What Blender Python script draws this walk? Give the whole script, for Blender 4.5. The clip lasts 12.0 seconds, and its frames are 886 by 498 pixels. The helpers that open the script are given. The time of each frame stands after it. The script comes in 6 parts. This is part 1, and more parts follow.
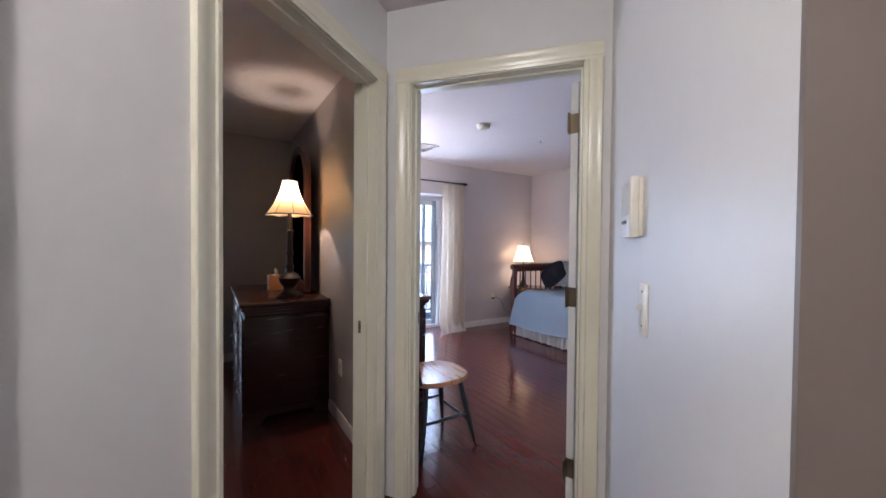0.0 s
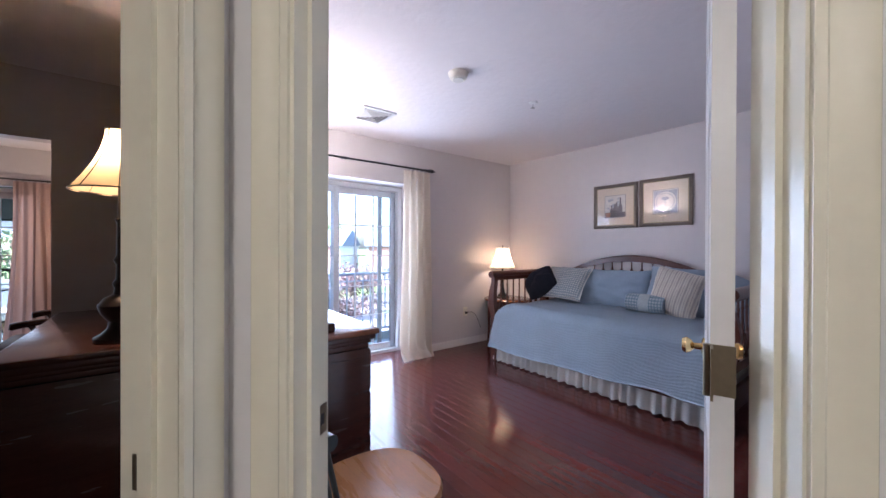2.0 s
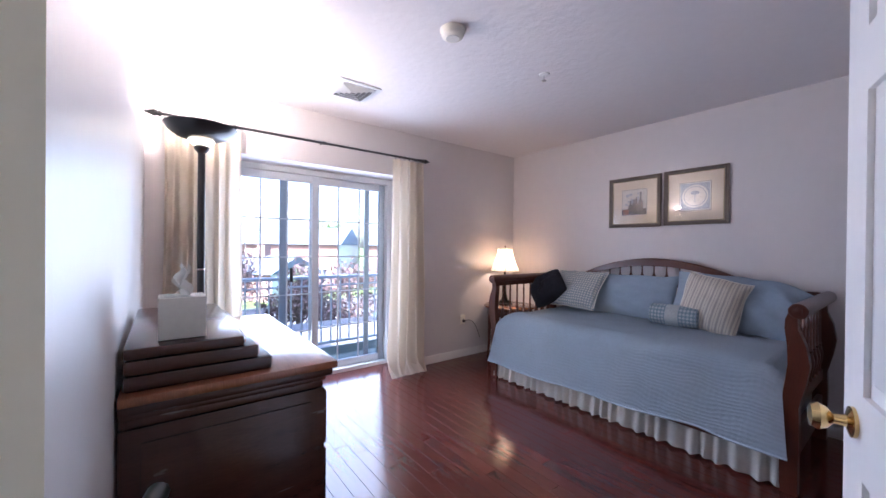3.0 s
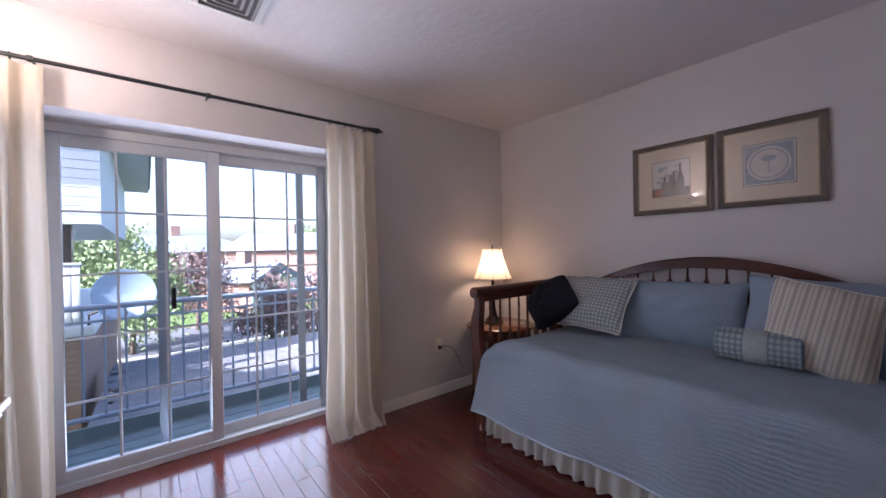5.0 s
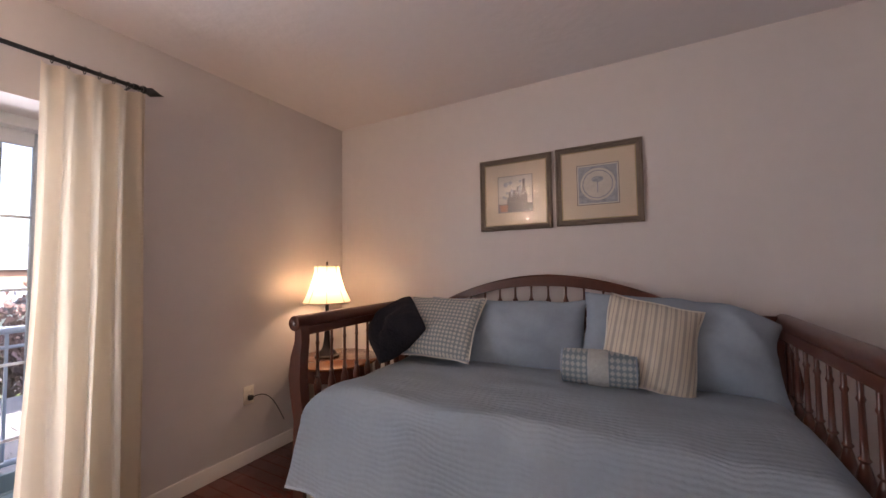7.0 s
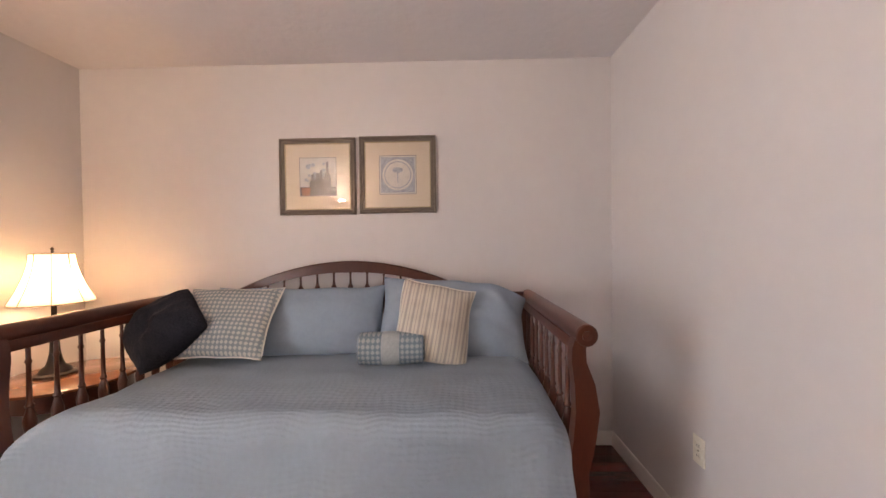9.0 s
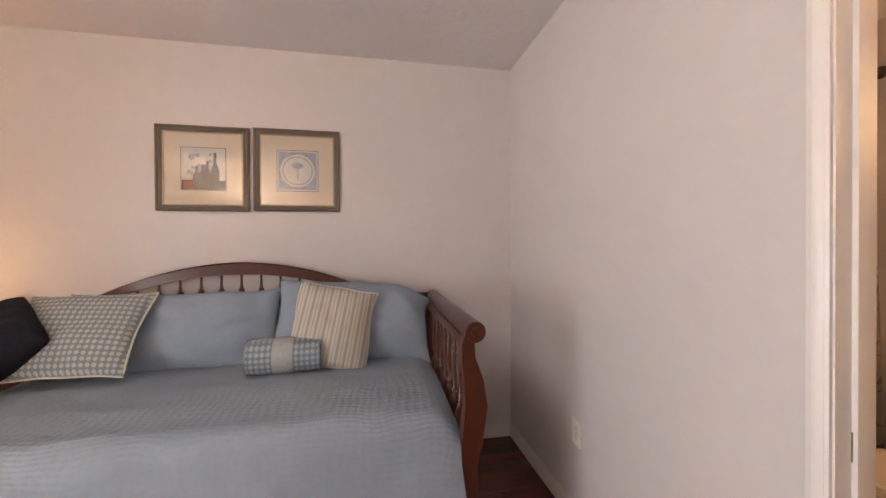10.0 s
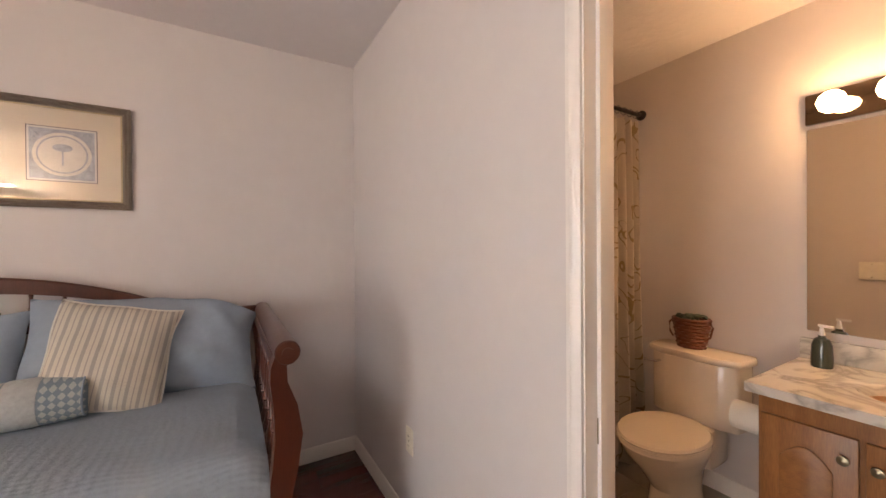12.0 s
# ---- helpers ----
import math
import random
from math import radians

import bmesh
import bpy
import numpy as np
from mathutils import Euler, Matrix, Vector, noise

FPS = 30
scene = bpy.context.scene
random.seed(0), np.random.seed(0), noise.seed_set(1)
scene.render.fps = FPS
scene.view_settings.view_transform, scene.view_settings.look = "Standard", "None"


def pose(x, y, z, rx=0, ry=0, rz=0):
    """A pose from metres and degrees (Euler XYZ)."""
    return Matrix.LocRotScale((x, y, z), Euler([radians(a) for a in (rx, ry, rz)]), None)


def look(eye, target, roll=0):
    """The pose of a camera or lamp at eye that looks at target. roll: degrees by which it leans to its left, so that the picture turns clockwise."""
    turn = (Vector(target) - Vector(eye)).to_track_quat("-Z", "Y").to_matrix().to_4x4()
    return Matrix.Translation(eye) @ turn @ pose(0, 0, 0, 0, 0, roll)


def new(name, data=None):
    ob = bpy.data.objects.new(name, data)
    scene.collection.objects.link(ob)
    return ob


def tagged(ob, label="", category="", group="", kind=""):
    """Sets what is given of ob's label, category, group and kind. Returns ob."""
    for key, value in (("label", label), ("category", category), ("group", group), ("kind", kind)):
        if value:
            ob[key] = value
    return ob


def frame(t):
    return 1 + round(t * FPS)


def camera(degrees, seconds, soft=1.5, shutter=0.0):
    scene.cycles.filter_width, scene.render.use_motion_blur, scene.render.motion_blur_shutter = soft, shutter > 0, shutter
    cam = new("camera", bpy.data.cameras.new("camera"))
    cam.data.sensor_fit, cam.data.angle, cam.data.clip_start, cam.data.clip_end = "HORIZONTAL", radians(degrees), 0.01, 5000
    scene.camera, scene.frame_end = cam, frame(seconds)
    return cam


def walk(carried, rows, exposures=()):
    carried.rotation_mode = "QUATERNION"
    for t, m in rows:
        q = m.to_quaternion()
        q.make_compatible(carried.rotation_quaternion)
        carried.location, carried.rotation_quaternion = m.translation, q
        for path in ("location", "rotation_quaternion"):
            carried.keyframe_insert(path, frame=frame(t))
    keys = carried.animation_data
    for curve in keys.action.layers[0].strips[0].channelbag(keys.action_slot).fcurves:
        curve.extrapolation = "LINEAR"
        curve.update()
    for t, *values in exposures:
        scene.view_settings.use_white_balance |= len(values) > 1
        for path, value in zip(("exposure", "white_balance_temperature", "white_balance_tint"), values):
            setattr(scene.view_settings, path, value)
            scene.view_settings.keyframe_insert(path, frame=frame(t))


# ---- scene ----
cam = camera(100.7, 12.0)
PATH = [
    (0, (3.372, 3.477, 1.293), (4.438, 5.169, 1.258), 0.5),
    (0.5, (3.481, 3.698, 1.29), (4.602, 5.354, 1.259), 0.7),
    (1, (3.629, 3.907, 1.291), (4.79, 5.535, 1.261), 0.5),
    (1.5, (3.827, 4.141, 1.29), (5.015, 5.75, 1.259), 0.3),
    (2, (4.011, 4.394, 1.259), (5.23, 5.979, 1.251), 0.2),
    (2.5, (4.191, 4.564, 1.27), (5.409, 6.15, 1.256), 0.7),
    (4.5, (4.971, 5.358, 1.254), (6.184, 6.948, 1.263), -0.4),
    (5, (5.195, 5.478, 1.27), (6.449, 7.036, 1.267), -1.1),
    (5.5, (5.318, 5.617, 1.276), (6.704, 7.059, 1.273), -1.3),
    (6, (5.443, 5.691, 1.274), (6.964, 6.989, 1.288), -1.3),
    (6.5, (5.577, 5.717, 1.267), (7.211, 6.869, 1.314), -1.2),
    (7, (5.628, 5.726, 1.247), (7.385, 6.677, 1.339), -0.8),
    (9, (5.664, 5.614, 1.285), (7.663, 5.657, 1.256), -0.7),
    (9.5, (5.673, 5.564, 1.28), (7.665, 5.395, 1.244), -0.6),
    (10, (5.667, 5.507, 1.27), (7.631, 5.131, 1.255), -0.3),
    (10.5, (5.652, 5.447, 1.276), (7.563, 4.854, 1.284), 0.3),
    (11, (5.647, 5.397, 1.277), (7.495, 4.632, 1.295), 0.2),
    (11.5, (5.66, 5.351, 1.291), (7.449, 4.457, 1.289), -0.4),
    (12, (5.679, 5.306, 1.295), (7.403, 4.292, 1.283), -0.4),
]
EXPOSE = [(0, 2.85, 5300, 19), (2.5, 3.05, 5400, 20), (4.5, 2.25, 5650, 22), (5.5, 2.15, 5950, 23), (7, 2.65, 7200, 25), (9, 3.45, 7450, 21), (12, 3.4, 8000, 20)]
walk(cam, [(t, look(eye, target, roll)) for t, eye, target, roll in PATH], EXPOSE)

# ---- world and sun ----
world = bpy.data.worlds.new("sky")
scene.world = world
world.use_nodes = True
wn = world.node_tree.nodes
sky = wn.new("ShaderNodeTexSky")
sky.sky_type, sky.sun_disc = "NISHITA", False
sky.sun_elevation, sky.sun_rotation = radians(42), radians(-110)
sky.dust_density, sky.air_density = 4.0, 1.0
wn["Background"].inputs[1].default_value = 0.15
world.node_tree.links.new(sky.outputs[0], wn["Background"].inputs[0])
sun_data = bpy.data.lights.new("sun", "SUN")
sun_data.energy, sun_data.angle, sun_data.color = 4.5, radians(0.5), (1, 0.95, 0.87)
sun = new("sun", sun_data)
sun.matrix_world = look((-20, -7, 20), (0, 0, 0))


def lamp(name, at, watts, colour, radius):
    d = bpy.data.lights.new(name, "POINT")
    d.energy, d.color, d.shadow_soft_size = watts, colour, radius
    o = new(name, d)
    o.location = at
    return o


WARM = (1.0, 0.72, 0.45)
lamp("torchiere_light", (4.55, 7.32, 1.95), 8.5, (1.0, 0.82, 0.64), 0.05)
lamp("bedside_light", (7.60, 7.765, 1.11), 0.95, WARM, 0.04)
lamp("dresser_light", (3.88, 6.50, 1.655), 1.9, WARM, 0.018)
# hall lamp is assumed: added out of view behind the start to light the hall
lamp("unseen_hall_light", (2.69, 3.32, 2.28), 6.8, (1.0, 0.88, 0.66), 0.12)
lamp("sunroom_light", (3.25, 10.2, 1.35), 3, WARM, 0.06)


# sky light falling in through the glass doors
def sky_pane(name, at, target, w, h, watts):
    d = bpy.data.lights.new(name, "AREA")
    d.shape, d.size, d.size_y, d.energy, d.color = "RECTANGLE", w, h, watts, (0.82, 0.91, 1.0)
    o = new(name, d)
    o.matrix_world = look(at, target)


sky_pane("sky_in_balcony_door", (5.54, 8.275, 1.0), (5.54, 7.0, 0.9), 1.45, 1.75, 7.0)
sky_pane("sky_in_sunroom_door", (1.93, 11.03, 1.0), (1.93, 9.0, 0.9), 1.7, 1.7, 1.3)

# ---- materials ----
def mat(name, colour, rough=0.5, metal=0.0, scale=6.0, vary=0.08, bump=0.0, bump_scale=60.0, stretch=(1, 1, 1), island=0.0, coat=0.0, spec=0.5):
    """A surface with broad and fine variation of tone, gloss and relief."""
    m = bpy.data.materials.new(name)
    m.use_nodes = True
    n, l = m.node_tree.nodes, m.node_tree.links
    b = n["Principled BSDF"]
    b.inputs["Metallic"].default_value = metal
    b.inputs["Coat Weight"].default_value = coat
    b.inputs["Coat Roughness"].default_value = 0.12
    b.inputs["Specular IOR Level"].default_value = spec
    co = n.new("ShaderNodeTexCoord")
    mp = n.new("ShaderNodeMapping")
    mp.inputs["Scale"].default_value = stretch
    l.new(co.outputs["Object"], mp.inputs[0])
    big, fine = n.new("ShaderNodeTexNoise"), n.new("ShaderNodeTexNoise")
    big.inputs["Scale"].default_value, fine.inputs["Scale"].default_value = scale, scale * 9
    big.inputs["Detail"].default_value = fine.inputs["Detail"].default_value = 4
    l.new(mp.outputs[0], big.inputs[0]), l.new(mp.outputs[0], fine.inputs[0])
    mix = n.new("ShaderNodeMath")
    mix.operation = "MULTIPLY_ADD"
    mix.inputs[1].default_value = 0.5
    half = n.new("ShaderNodeMath")
    half.operation = "MULTIPLY"
    half.inputs[1].default_value = 0.5
    l.new(fine.outputs[0], half.inputs[0])
    l.new(big.outputs[0], mix.inputs[0]), l.new(half.outputs[0], mix.inputs[2])
    last = mix.outputs[0]
    if island:
        info = n.new("ShaderNodeObjectInfo")
        geo = n.new("ShaderNodeNewGeometry")
        add = n.new("ShaderNodeMath")
        l.new(info.outputs["Random"], add.inputs[0]), l.new(geo.outputs["Random Per Island"], add.inputs[1])
        fr = n.new("ShaderNodeMath")
        fr.operation = "FRACT"
        l.new(add.outputs[0], fr.inputs[0])
        ma = n.new("ShaderNodeMath")
        ma.operation = "MULTIPLY_ADD"
        ma.inputs[1].default_value = island
        l.new(fr.outputs[0], ma.inputs[0]), l.new(last, ma.inputs[2])
        last = ma.outputs[0]
    ramp = n.new("ShaderNodeValToRGB")
    ramp.color_ramp.elements[0].position, ramp.color_ramp.elements[1].position = 0.25, 0.78 + island * 0.6
    ramp.color_ramp.elements[0].color = (*[c * (1 - vary) for c in colour], 1)
    ramp.color_ramp.elements[1].color = (*[min(1, c * (1 + vary)) for c in colour], 1)
    l.new(last, ramp.inputs[0])
    l.new(ramp.outputs[0], b.inputs["Base Color"])
    rr = n.new("ShaderNodeMapRange")
    rr.inputs["To Min"].default_value, rr.inputs["To Max"].default_value = max(0.02, rough * 0.85), min(1, rough * 1.15)
    l.new(big.outputs[0], rr.inputs[0]), l.new(rr.outputs[0], b.inputs["Roughness"])
    if bump:
        t = n.new("ShaderNodeTexNoise")
        t.inputs["Scale"].default_value, t.inputs["Detail"].default_value = bump_scale, 3
        l.new(mp.outputs[0], t.inputs[0])
        bp = n.new("ShaderNodeBump")
        bp.inputs["Strength"].default_value, bp.inputs["Distance"].default_value = bump, 0.01
        l.new(t.outputs[0], bp.inputs["Height"]), l.new(bp.outputs[0], b.inputs["Normal"])
    return m


def feed(m, make, colour_b, socket="Base Color"):
    """Mixes a second colour over a material by a pattern that make() builds."""
    n, l = m.node_tree.nodes, m.node_tree.links
    b = n["Principled BSDF"]
    old = b.inputs["Base Color"].links[0].from_socket
    mx = n.new("ShaderNodeMix")
    mx.data_type = "RGBA"
    co = n.new("ShaderNodeTexCoord")
    l.new(make(n, l, co.outputs["Object"]), mx.inputs[0])
    l.new(old, mx.inputs[6])
    mx.inputs[7].default_value = (*colour_b, 1)
    l.new(mx.outputs[2], b.inputs["Base Color"])
    return m


def math_node(n, l, op, a, b=None, c=None):
    k = n.new("ShaderNodeMath")
    k.operation = op
    for i, v in enumerate((a, b, c)):
        if v is None:
            continue
        if isinstance(v, (int, float)):
            k.inputs[i].default_value = v
        else:
            l.new(v, k.inputs[i])
    return k.outputs[0]


def stripes(axis, period, duty, second=0.0):
    def make(n, l, co):
        s = n.new("ShaderNodeSeparateXYZ")
        l.new(co, s.inputs[0])
        f = math_node(n, l, "FRACT", math_node(n, l, "MULTIPLY", s.outputs[axis], 1 / period))
        a = math_node(n, l, "LESS_THAN", f, duty)
        if second:
            d = math_node(n, l, "ABSOLUTE", math_node(n, l, "SUBTRACT", f, 0.5 + duty / 2))
            a = math_node(n, l, "MAXIMUM", a, math_node(n, l, "LESS_THAN", d, second))
        return math_node(n, l, "MULTIPLY", a, 0.85)
    return make


def lattice(period, level, axes=(0, 2)):
    """Rows of small diamonds."""
    def make(n, l, co):
        s = n.new("ShaderNodeSeparateXYZ")
        l.new(co, s.inputs[0])
        k = math.pi / period
        a = math_node(n, l, "SINE", math_node(n, l, "MULTIPLY", math_node(n, l, "ADD", s.outputs[axes[0]], s.outputs[axes[1]]), k))
        b = math_node(n, l, "SINE", math_node(n, l, "MULTIPLY", math_node(n, l, "SUBTRACT", s.outputs[axes[0]], s.outputs[axes[1]]), k))
        return math_node(n, l, "MULTIPLY", math_node(n, l, "GREATER_THAN", math_node(n, l, "MULTIPLY", a, b), level), 0.8)
    return make


def vines(n, l, co):
    w = n.new("ShaderNodeTexNoise")
    w.inputs["Scale"].default_value, w.inputs["Distortion"].default_value, w.inputs["Detail"].default_value = 6, 1.5, 0
    l.new(co, w.inputs[0])
    d = math_node(n, l, "ABSOLUTE", math_node(n, l, "SUBTRACT", w.outputs[0], 0.55))
    return math_node(n, l, "LESS_THAN", d, 0.022)


def veins(n, l, co):
    w = n.new("ShaderNodeTexNoise")
    w.inputs["Scale"].default_value, w.inputs["Distortion"].default_value, w.inputs["Detail"].default_value = 5, 1.0, 6
    l.new(co, w.inputs[0])
    d = math_node(n, l, "ABSOLUTE", math_node(n, l, "SUBTRACT", w.outputs[0], 0.5))
    k = n.new("ShaderNodeMapRange")
    k.inputs["From Max"].default_value, k.inputs["To Min"].default_value, k.inputs["To Max"].default_value = 0.07, 0.75, 0.0
    l.new(d, k.inputs[0])
    return k.outputs[0]


def lucent(m, colour, amount):
    """Lets light through a thin cloth or shade."""
    n, l = m.node_tree.nodes, m.node_tree.links
    t = n.new("ShaderNodeBsdfTranslucent")
    t.inputs[0].default_value = (*colour, 1)
    mx = n.new("ShaderNodeMixShader")
    mx.inputs[0].default_value = amount
    l.new(n["Principled BSDF"].outputs[0], mx.inputs[1]), l.new(t.outputs[0], mx.inputs[2])
    l.new(mx.outputs[0], n["Material Output"].inputs[0])
    return m


def glow(name, colour, power):
    m = bpy.data.materials.new(name)
    m.use_nodes = True
    b = m.node_tree.nodes["Principled BSDF"]
    b.inputs["Base Color"].default_value = (0.9, 0.88, 0.85, 1)
    b.inputs["Emission Color"].default_value = (*colour, 1)
    b.inputs["Emission Strength"].default_value = power
    return m


def clear(name, tint=(1, 1, 1), alpha=0.08):
    """Thin flat glass: mostly clear, with a mirror share at its face."""
    m = bpy.data.materials.new(name)
    m.use_nodes = True
    n, l = m.node_tree.nodes, m.node_tree.links
    g, t, mx = n.new("ShaderNodeBsdfGlossy"), n.new("ShaderNodeBsdfTransparent"), n.new("ShaderNodeMixShader")
    g.inputs["Roughness"].default_value = 0.02
    t.inputs[0].default_value = (*tint, 1)
    f = n.new("ShaderNodeFresnel")
    f.inputs[0].default_value = 1.45
    l.new(f.outputs[0], mx.inputs[0])
    l.new(t.outputs[0], mx.inputs[1]), l.new(g.outputs[0], mx.inputs[2])
    l.new(mx.outputs[0], n["Material Output"].inputs[0])
    return m


M_WALL = mat("lilac_grey_wall_paint", (0.62, 0.585, 0.58), 0.42, scale=1.5, vary=0.03, bump=0.05, bump_scale=180)
M_HALL = mat("off_white_hall_paint", (0.72, 0.71, 0.70), 0.40, scale=1.5, vary=0.03, bump=0.04, bump_scale=160)
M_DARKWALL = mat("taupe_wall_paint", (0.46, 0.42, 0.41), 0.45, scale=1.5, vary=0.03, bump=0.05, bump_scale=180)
M_TAUPE = mat("brown_taupe_face", (0.19, 0.155, 0.135), 0.5, scale=1.5, vary=0.03)
M_BATH = mat("bath_wall_paint", (0.66, 0.60, 0.57), 0.35, scale=1.5, vary=0.03, bump=0.04, bump_scale=180)
M_CEIL = mat("textured_ceiling_paint", (0.74, 0.70, 0.70), 0.8, scale=2, vary=0.03, bump=0.35, bump_scale=22)
M_TRIM = mat("glossy_cream_trim_paint", (0.80, 0.768, 0.615), 0.24, scale=4, vary=0.03)
M_WHITETRIM = mat("white_satin_trim_paint", (0.74, 0.71, 0.68), 0.35, scale=4, vary=0.03)
M_DOOR = mat("white_door_paint", (0.82, 0.81, 0.80), 0.34, scale=4, vary=0.03)
M_PLANK = mat("cherry_floor_board", (0.092, 0.020, 0.0145), 0.15, scale=3, vary=0.30, bump=0.04, bump_scale=12, stretch=(10, 0.8, 1), island=0.28, coat=0.25)
M_SUB = mat("dark_subfloor", (0.05, 0.015, 0.012), 0.6)
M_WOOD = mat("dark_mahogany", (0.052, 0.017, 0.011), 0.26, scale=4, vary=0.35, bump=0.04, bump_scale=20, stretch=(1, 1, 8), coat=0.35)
# mahogany with the window's reflection put into a lighter base colour
M_SHEENWOOD = mat("mahogany_with_painted_sheen", (0.24, 0.085, 0.040), 0.20, scale=4, vary=0.3, stretch=(9, 0.9, 1), coat=0.5)
M_CHERRY = mat("red_cherry_wood", (0.080, 0.021, 0.011), 0.30, scale=4, vary=0.3, stretch=(6, 6, 1), coat=0.15)
M_SEAT = mat("honey_pine_seat", (0.42, 0.19, 0.06), 0.28, scale=4, vary=0.25, stretch=(8, 1, 1), coat=0.3)
M_GREENPAINT = mat("dark_green_painted_wood", (0.018, 0.028, 0.028), 0.32, vary=0.2)
M_OAK = mat("golden_oak", (0.29, 0.125, 0.045), 0.38, scale=4, vary=0.45, bump=0.05, bump_scale=15, stretch=(9, 9, 0.8))
M_QUILT = mat("blue_cotton_quilt", (0.495, 0.585, 0.675), 0.9, scale=5, vary=0.07, bump=0.22, bump_scale=70, spec=0.2)


def stitched(m, across, along, strength, depth):
    """Adds wavy rows of small quilted puffs, across by along, fading out up the bed."""
    n, l = m.node_tree.nodes, m.node_tree.links
    b = n["Principled BSDF"]
    old = b.inputs["Normal"].links[0].from_socket
    co, wob, s = n.new("ShaderNodeTexCoord"), n.new("ShaderNodeTexNoise"), n.new("ShaderNodeSeparateXYZ")
    wob.inputs["Scale"].default_value, wob.inputs["Detail"].default_value = 5.0, 1
    l.new(co.outputs["Object"], wob.inputs["Vector"]), l.new(co.outputs["Object"], s.inputs[0])
    row = math_node(n, l, "MULTIPLY_ADD", wob.outputs[0], 0.10, math_node(n, l, "ADD", s.outputs[0], s.outputs[2]))
    col = math_node(n, l, "MULTIPLY_ADD", wob.outputs[0], -0.07, s.outputs[1])
    p = math_node(n, l, "SINE", math_node(n, l, "MULTIPLY", row, 2 * math.pi / along))
    q = math_node(n, l, "SINE", math_node(n, l, "MULTIPLY", col, 2 * math.pi / across))
    puff = math_node(n, l, "MULTIPLY_ADD", q, 0.85, p)
    fade = n.new("ShaderNodeMapRange")
    fade.inputs["From Min"].default_value, fade.inputs["From Max"].default_value = 7.12, 7.42
    fade.inputs["To Min"].default_value, fade.inputs["To Max"].default_value = 1.0, 0.15
    l.new(s.outputs[0], fade.inputs[0])
    bp = n.new("ShaderNodeBump")
    bp.inputs["Strength"].default_value, bp.inputs["Distance"].default_value = strength, depth
    l.new(math_node(n, l, "MULTIPLY", puff, fade.outputs[0]), bp.inputs["Height"])
    l.new(old, bp.inputs["Normal"]), l.new(bp.outputs[0], b.inputs["Normal"])
    return m


stitched(M_QUILT, 0.032, 0.026, 0.36, 0.0016)
M_SHAM = mat("blue_cotton_sham", (0.27, 0.335, 0.41), 0.9, scale=5, vary=0.08, bump=0.35, bump_scale=14, spec=0.2)
M_SKIRT = mat("white_cotton_skirt", (0.76, 0.74, 0.69), 0.9, scale=8, vary=0.05, bump=0.1, spec=0.2)
M_CHECK = feed(mat("grey_lattice_cloth", (0.45, 0.45, 0.42), 0.9, scale=20, vary=0.06, bump=0.2, bump_scale=200, spec=0.2), lattice(0.025, -0.12), (0.16, 0.20, 0.245))
M_STRIPE = feed(mat("cream_striped_cloth", (0.58, 0.53, 0.45), 0.9, scale=20, vary=0.06, bump=0.2, bump_scale=200, spec=0.2), stripes(0, 0.040, 0.30, 0.05), (0.34, 0.32, 0.30))
M_BOLSTER = feed(mat("pale_blue_brocade", (0.36, 0.39, 0.39), 0.85, scale=20, vary=0.06, bump=0.2, bump_scale=150, spec=0.2), lattice(0.027, -0.05, (1, 2)), (0.13, 0.19, 0.24))
M_NAVY = mat("dark_navy_plush", (0.020, 0.021, 0.030), 0.95, scale=14, vary=0.4, bump=0.7, bump_scale=60, spec=0.2)
M_BAND = mat("pale_woven_band", (0.38, 0.40, 0.40), 0.9, scale=60, vary=0.25, bump=0.2, bump_scale=120)
M_PIPE = mat("cream_cord", (0.66, 0.64, 0.58), 0.9)
M_CURTAIN = lucent(mat("ivory_curtain_cloth", (0.75, 0.665, 0.55), 0.9, scale=30, vary=0.04, bump=0.08, bump_scale=250, spec=0.2), (0.86, 0.82, 0.76), 0.32)
M_ROSE = lucent(mat("rose_curtain_cloth", (0.55, 0.42, 0.37), 0.9, scale=30, vary=0.06, spec=0.2), (0.7, 0.5, 0.42), 0.3)
M_SHOWER = feed(mat("cream_shower_cloth", (0.66, 0.57, 0.47), 0.85, scale=20, vary=0.08, bump=0.1, bump_scale=150, spec=0.2), vines, (0.42, 0.31, 0.17))
M_SHADE = lucent(mat("ivory_silk_shade", (0.82, 0.74, 0.62), 0.9, scale=20, vary=0.04), (0.95, 0.84, 0.68), 0.6)
M_AMBER = lucent(mat("amber_silk_shade", (0.66, 0.52, 0.33), 0.9, scale=20, vary=0.05), (0.80, 0.60, 0.34), 0.32)
M_BLACK = mat("black_metal", (0.012, 0.012, 0.013), 0.3, vary=0.2)
M_IRON = mat("aged_bronze_lamp", (0.030, 0.022, 0.018), 0.35, metal=0.4, vary=0.3)
M_BRASS = mat("polished_brass", (0.75, 0.55, 0.25), 0.15, metal=1.0)
M_NICKEL = mat("antique_brass_hinge", (0.27, 0.225, 0.15), 0.36, metal=0.85, vary=0.2)
M_CHROME = mat("chrome", (0.75, 0.75, 0.75), 0.12, metal=1.0)
M_PLATE = mat("ivory_switch_plastic", (0.78, 0.74, 0.64), 0.35)
M_GRILLE = mat("thermostat_grille", (0.60, 0.58, 0.53), 0.5)
M_VENT = mat("shadowed_duct_grey", (0.16, 0.15, 0.15), 0.7)
M_WHITE = mat("white_plastic", (0.78, 0.77, 0.75), 0.35)
M_DARK = mat("dark_plastic", (0.03, 0.03, 0.03), 0.4)
